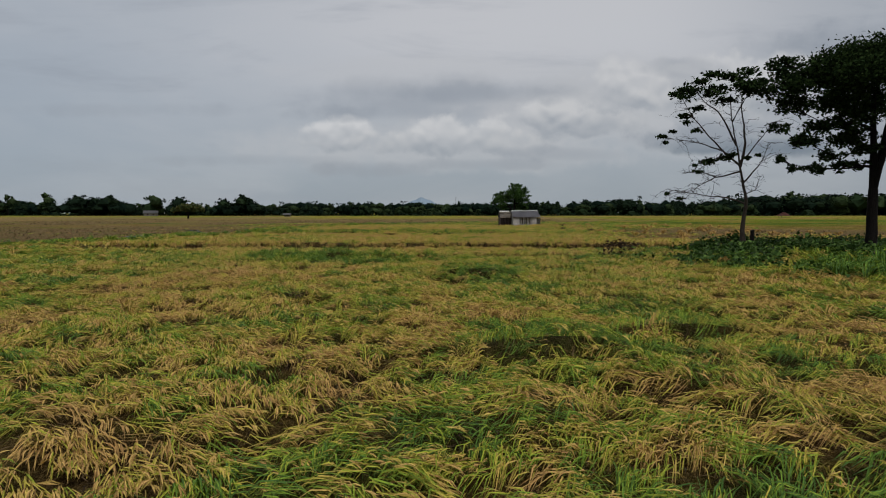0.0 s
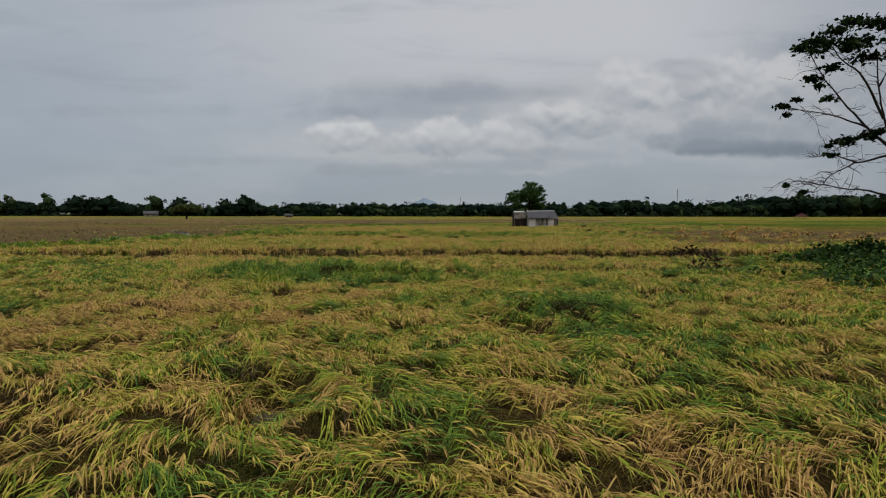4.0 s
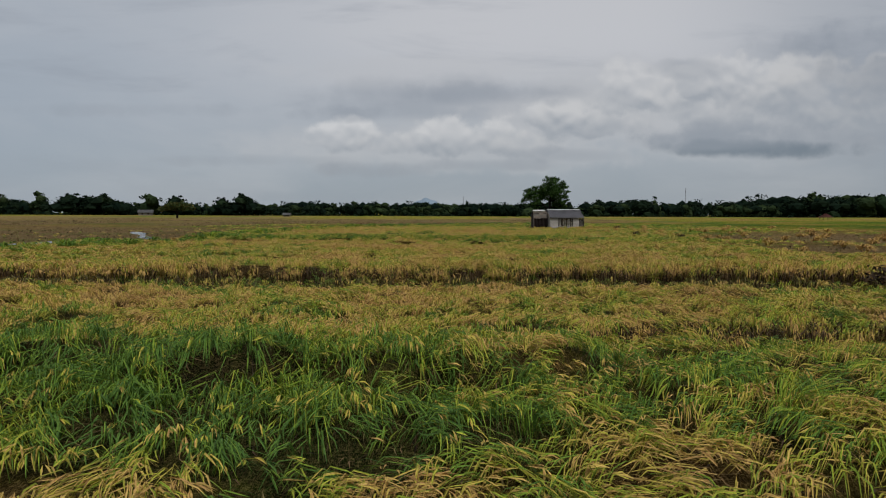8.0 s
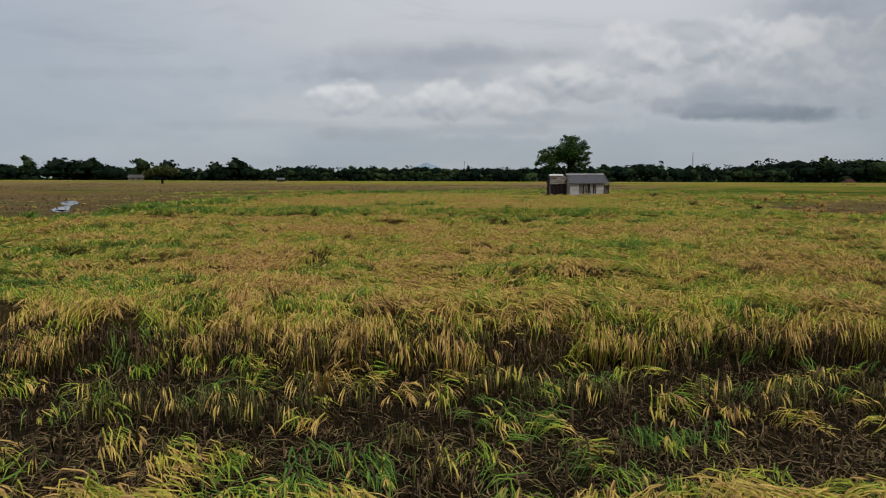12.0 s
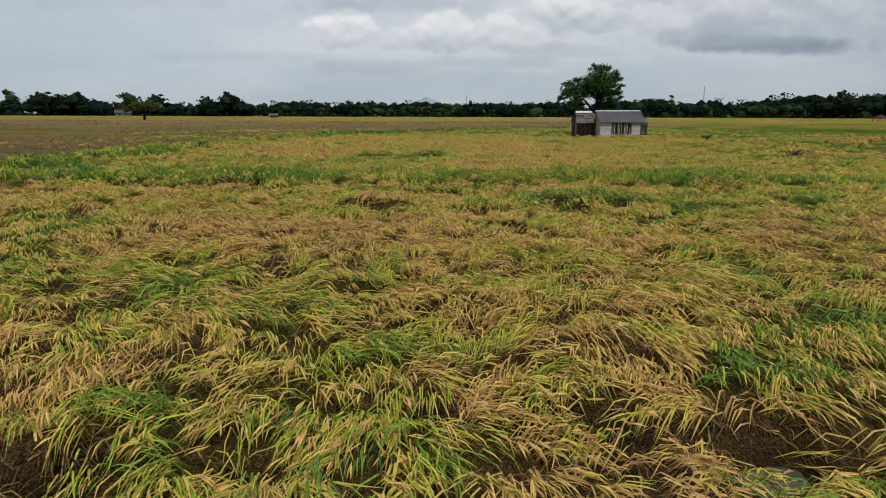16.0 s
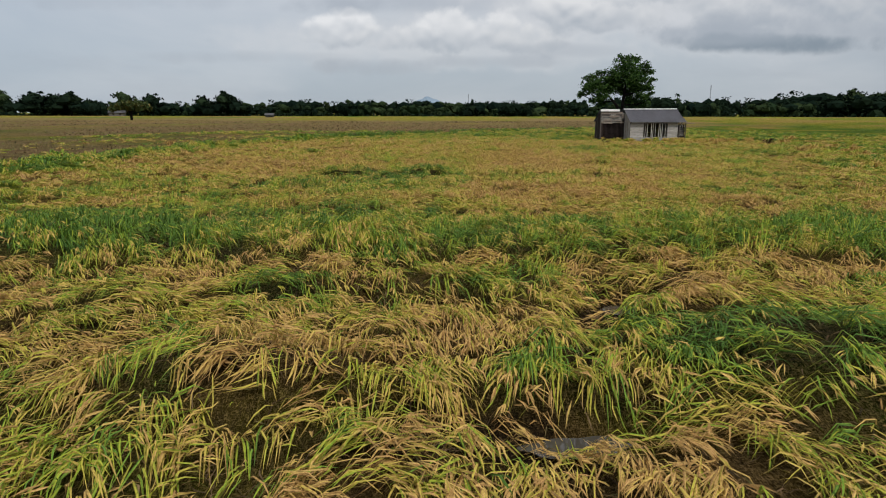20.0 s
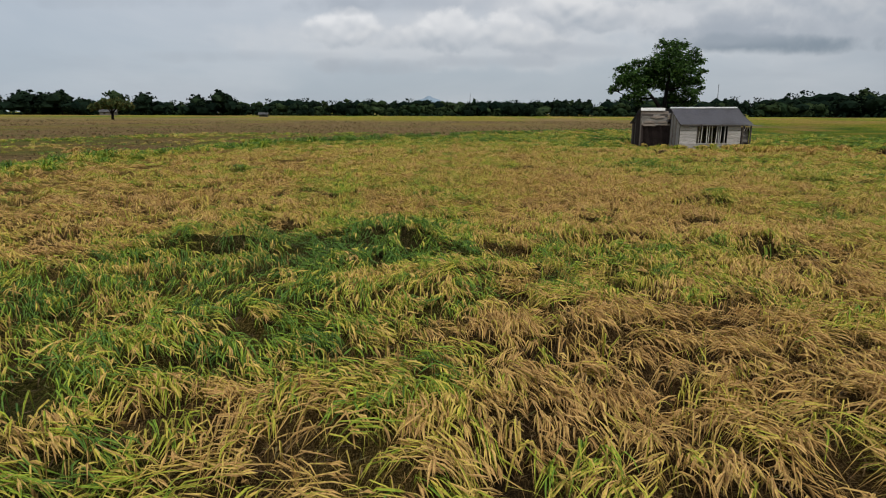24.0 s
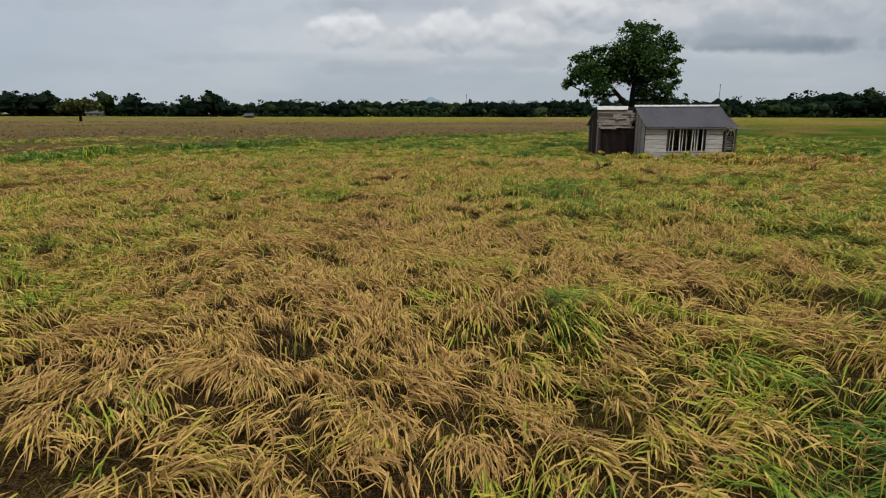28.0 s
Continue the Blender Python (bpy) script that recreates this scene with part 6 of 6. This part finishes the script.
for f in ((a[0], a[1], b[1], b[0]), (a[1], a[2], b[1]), (a[2], a[3], b[0], b[1]), (a[3], a[0], b[0])):
    bm.faces.new(f)
bmesh.ops.solidify(bm, geom=bm.faces[:], thickness=0.08)
part("roof", bm, red_roof, gazebo, "red hipped roof")
part("floor", one_box(-2.8, 2.8, -2.2, 2.2, 0.3, 0.42, 0.02), dark_board, gazebo)
part("rail", one_box(-2.6, 2.6, -2.05, -1.97, 0.85, 0.95, 0.01), dark_board, gazebo)


def mast(x, y, high, wide, label):
    root = thing("radio_mast", (x, y, 0), label, "mast")
    tb = Tubes()
    for k in range(3):
        a = k * 2.094
        tb.add([(wide * math.cos(a), wide * math.sin(a), -0.2), (wide * 0.6 * math.cos(a), wide * 0.6 * math.sin(a), high)], [0.12, 0.08], 4)
    part("mast_leg", tb.mesh("mast_leg", steel), steel, root)
    tb = Tubes()
    z, k = 1.0, 0
    while z < high - 1:
        s0, s1 = wide * (1 - 0.4 * z / high), wide * (1 - 0.4 * (z + 1.6) / high)
        a = k * 2.094
        tb.add([(s0 * math.cos(a), s0 * math.sin(a), z), (s1 * math.cos(a + 2.094), s1 * math.sin(a + 2.094), z + 1.6)], [0.05, 0.05], 4)
        z, k = z + 1.6, k + 1
    part("lattice", tb.mesh("lattice", steel), steel, root)


mast(232, 600, 27, 0.45, "thin grey lattice mast above the far trees")
mast(19, 560, 17.5, 0.3, "thin grey mast rising from the far trees")

bm = bmesh.new()
n = 40
ring = []
for k in range(n + 1):
    t = k / n
    u = t * 2 - 1
    hh = 104 * max(0, 1 - abs(u) ** 1.25) ** 1.2 * (1 + 0.05 * math.sin(9 * u) + 0.04 * math.sin(23 * u)) + 46 * max(0, 1 - abs((u - 0.35) / 0.9)) ** 1.3 * 0.4
    ring.append((4500 * -0.0205 + u * 260, hh))
rows_ = [[bm.verts.new((x_, 4450 + 260 * (s - 0.5), -5 + (h_ + 5) * (1 - abs(2 * s - 1)))) for x_, h_ in ring] for s in (0, 0.25, 0.5, 0.75, 1)]
for a_, b_ in zip(rows_, rows_[1:]):
    for k in range(n):
        bm.faces.new((a_[k], a_[k + 1], b_[k + 1], b_[k]))
hill = bpy.data.meshes.new("far_hill")
bm.to_mesh(hill)
bm.free()
hill.materials.append(mountain_mat)
tagged(new("far_hill", hill), "hazy blue hill far behind the trees", "hill", kind="structure")

# ---- weeds, stubble and water ----
r = np.random.default_rng(50)
wx, wy = scatter(r, 4, 30, 12, 40, 1.0, lambda x, y: 22 * blob(x + (fbm(x, y, 4, 81) - 0.5) * 5, y + (fbm(x, y, 4, 82) - 0.5) * 6, 15.0, 25.0, 7.0, 6.5, 0.4) * step(fbm(x, y, 2.0, 83), 0.34, 0.58))
tall = ground_height(wx, wy) + 0.05 + 0.55 * fbm(wx, wy, 1.8, 84) ** 1.5
cen = np.repeat(np.stack([wx, wy, tall], 1), 9, 0)
cen += r.normal(size=cen.shape) * np.array([0.17, 0.17, 0.12])
cen[:, 2] = np.maximum(cen[:, 2], 0.08)
tagged(new("broadleaf_weeds", leaf_mesh("broadleaf_weeds", cen, 0.11, r, weed_mat)), "green broadleaf weeds under the field-edge trees", "weeds", kind="stuff")


def tussocks(name, label, spots, mat, tone, seed, blade=(0.014, 0.45), category="grass"):
    """Standing tufts: leaves fanning from a foot."""
    rr = np.random.default_rng(seed)
    xs, ys, sz, tn = (np.array(v, float) for v in zip(*spots))
    per = 46
    x, y = np.repeat(xs, per), np.repeat(ys, per)
    s = np.repeat(sz, per)
    n_ = len(x)
    ang = np.where(rr.random(n_) < 0.8, rr.normal(-0.55, 0.75, n_), rr.uniform(0, 2 * np.pi, n_))
    x, y = x + np.cos(ang) * s * 0.22 * rr.random(n_), y + np.sin(ang) * s * 0.22 * rr.random(n_)
    reach, rise = s * rr.uniform(0.35, 1.35, n_), s * rr.uniform(0.40, 0.95, n_)
    d = nearness(x, y)
    o = ribbons(name, x, y, ground_height(x, y) * np.where(x > 8, 0.8, 0.4), ang, reach, rise, np.maximum(blade[0], 0.0017 * d), rr.uniform(0.15, 0.95, n_), np.clip(np.repeat(tn, per) + rr.normal(0, 0.05, n_), 0, 1), mat, 3, seed)
    return tagged(o, label, category, kind="stuff")


rr = np.random.default_rng(91)
spots = [(x, 62.4 + rr.normal(0, 0.45), rr.uniform(0.4, 0.75), rr.uniform(0.72, 0.95)) for x in rr.uniform(-21, 3, 60)]
spots += [(float(bund_x(y)) + 0.6 + rr.normal(0, 0.7), y, rr.uniform(0.4, 0.7), rr.uniform(0.7, 0.95)) for y in rr.uniform(40, 118, 80) if abs(y - 63) > 4.5]
spots += [(rr.normal(-7.5, 2.4), rr.normal(25.6, 1.1), rr.uniform(0.45, 0.7), rr.uniform(0.62, 0.95)) for _ in range(60)]
# tufts by the trees: darkest tones only, for the trees' shade
spots += [(rr.normal(12.5, 2.2), rr.normal(18.5, 1.6), rr.uniform(0.5, 0.85), rr.uniform(0.9, 1.0)) for _ in range(50)]
spots += [(rr.uniform(8.5, 25), rr.uniform(18, 32), rr.uniform(0.35, 0.6), rr.uniform(0.88, 1.0)) for _ in range(50)]
tagged(tussocks("grass_tussocks", "tall green grass tufts along the banks", spots, rice_mat, 0, 92), category="grass")
spots = [(rr.uniform(-26, 20), rr.uniform(4, 104), rr.uniform(0.3, 0.5), rr.uniform(0.0, 0.25)) for _ in range(160)]
spots += [(rr.normal(15.5, 1.3), rr.normal(102, 0.9), rr.uniform(0.35, 0.6), rr.uniform(0.1, 0.3)) for _ in range(18)]
spots += [(rr.uniform(14, 42), rr.uniform(56, 104), rr.uniform(0.3, 0.6), rr.uniform(0.0, 0.15)) for _ in range(60)]
spots += [(rr.uniform(8.4, 16.8), 106.25 + rr.normal(0, 0.3) + (1.9 if k_ % 4 == 0 else 0), rr.uniform(0.25, 0.45), rr.uniform(0.25, 0.7)) for k_ in range(60)]
tussocks("straw_tufts", "dry brown straw tufts standing out of the mat", spots, rice_mat, 0, 93, category="straw")

tussocks("dead_tufts", "dark brown dead rice tufts standing out of the mat", [(-10.5, 19.9, 0.42, 0.2), (-9.4, 21.3, 0.38, 0.3), (-7.4, 17.8, 0.26, 0.2), (-4.8, 16.4, 0.26, 0.3), (-5.4, 7.25, 0.32, 0.7), (-5.2, 7.05, 0.28, 0.8), (-6.9, 13.9, 0.3, 0.3), (-13.2, 23.5, 0.35, 0.2), (-12.0, 17.6, 0.35, 0.4), (-8.4, 46.0, 0.3, 0.4), (-12.0, 55.1, 0.34, 0.5), (-6.0, 57.6, 0.26, 0.6), (12.7, 74.5, 0.55, 0.3), (8.6, 77.0, 0.4, 0.4), (3.5, 70.4, 0.38, 0.5), (15.5, 71.0, 0.5, 0.3), (-0.2, 79.2, 0.3, 0.6), (-8.9, 51.0, 0.3, 0.6), (6.5, 98.0, 0.5, 0.4), (17.5, 96.0, 0.5, 0.3)], dead_and_shaded_leaf, 0, 95, category="straw")

sxx, syy = scatter(rr, -130, 60, 42, 250, 2.0, lambda x, y: dry(x, y) * plan(x, y)[1] * 1.5 * np.clip(70 / (20 + nearness(x, y)), 0.15, 1))
q = nearness(sxx, syy)
m_ = len(sxx)
tagged(ribbons("stubble", sxx, syy, np.zeros(m_), rr.uniform(0, 6.28, m_), rr.uniform(0.02, 0.12, m_), rr.uniform(0.05, 0.17, m_), np.maximum(0.04, 0.0022 * q), rr.uniform(0.8, 1.0, m_), rr.random(m_), stubble_mat, 2, 94), "cut brown rice stubble", "stubble", kind="stuff")


def puddle(cx, cy, rx, ry, turn, seed, z=0.06):
    bm = bmesh.new()
    n_ = 26
    vs = []
    for k in range(n_):
        a = k / n_ * 2 * math.pi
        f = 1 + 0.35 * (noise.noise(Vector((math.cos(a) * 1.6 + seed, math.sin(a) * 1.6, seed))))
        vs.append(bm.verts.new((rx * f * math.cos(a), ry * f * math.sin(a), 0)))
    bm.faces.new(vs)
    me_ = bpy.data.meshes.new("puddle")
    bm.to_mesh(me_)
    bm.free()
    me_.materials.append(water_mat)
    o = new("puddle", me_)
    o.matrix_basis = pose(cx, cy, z, 0, 0, turn)
    tagged(o, "shallow water puddle reflecting the grey sky", "water", kind="structure")


for row_ in PONDS:
    puddle(*row_)
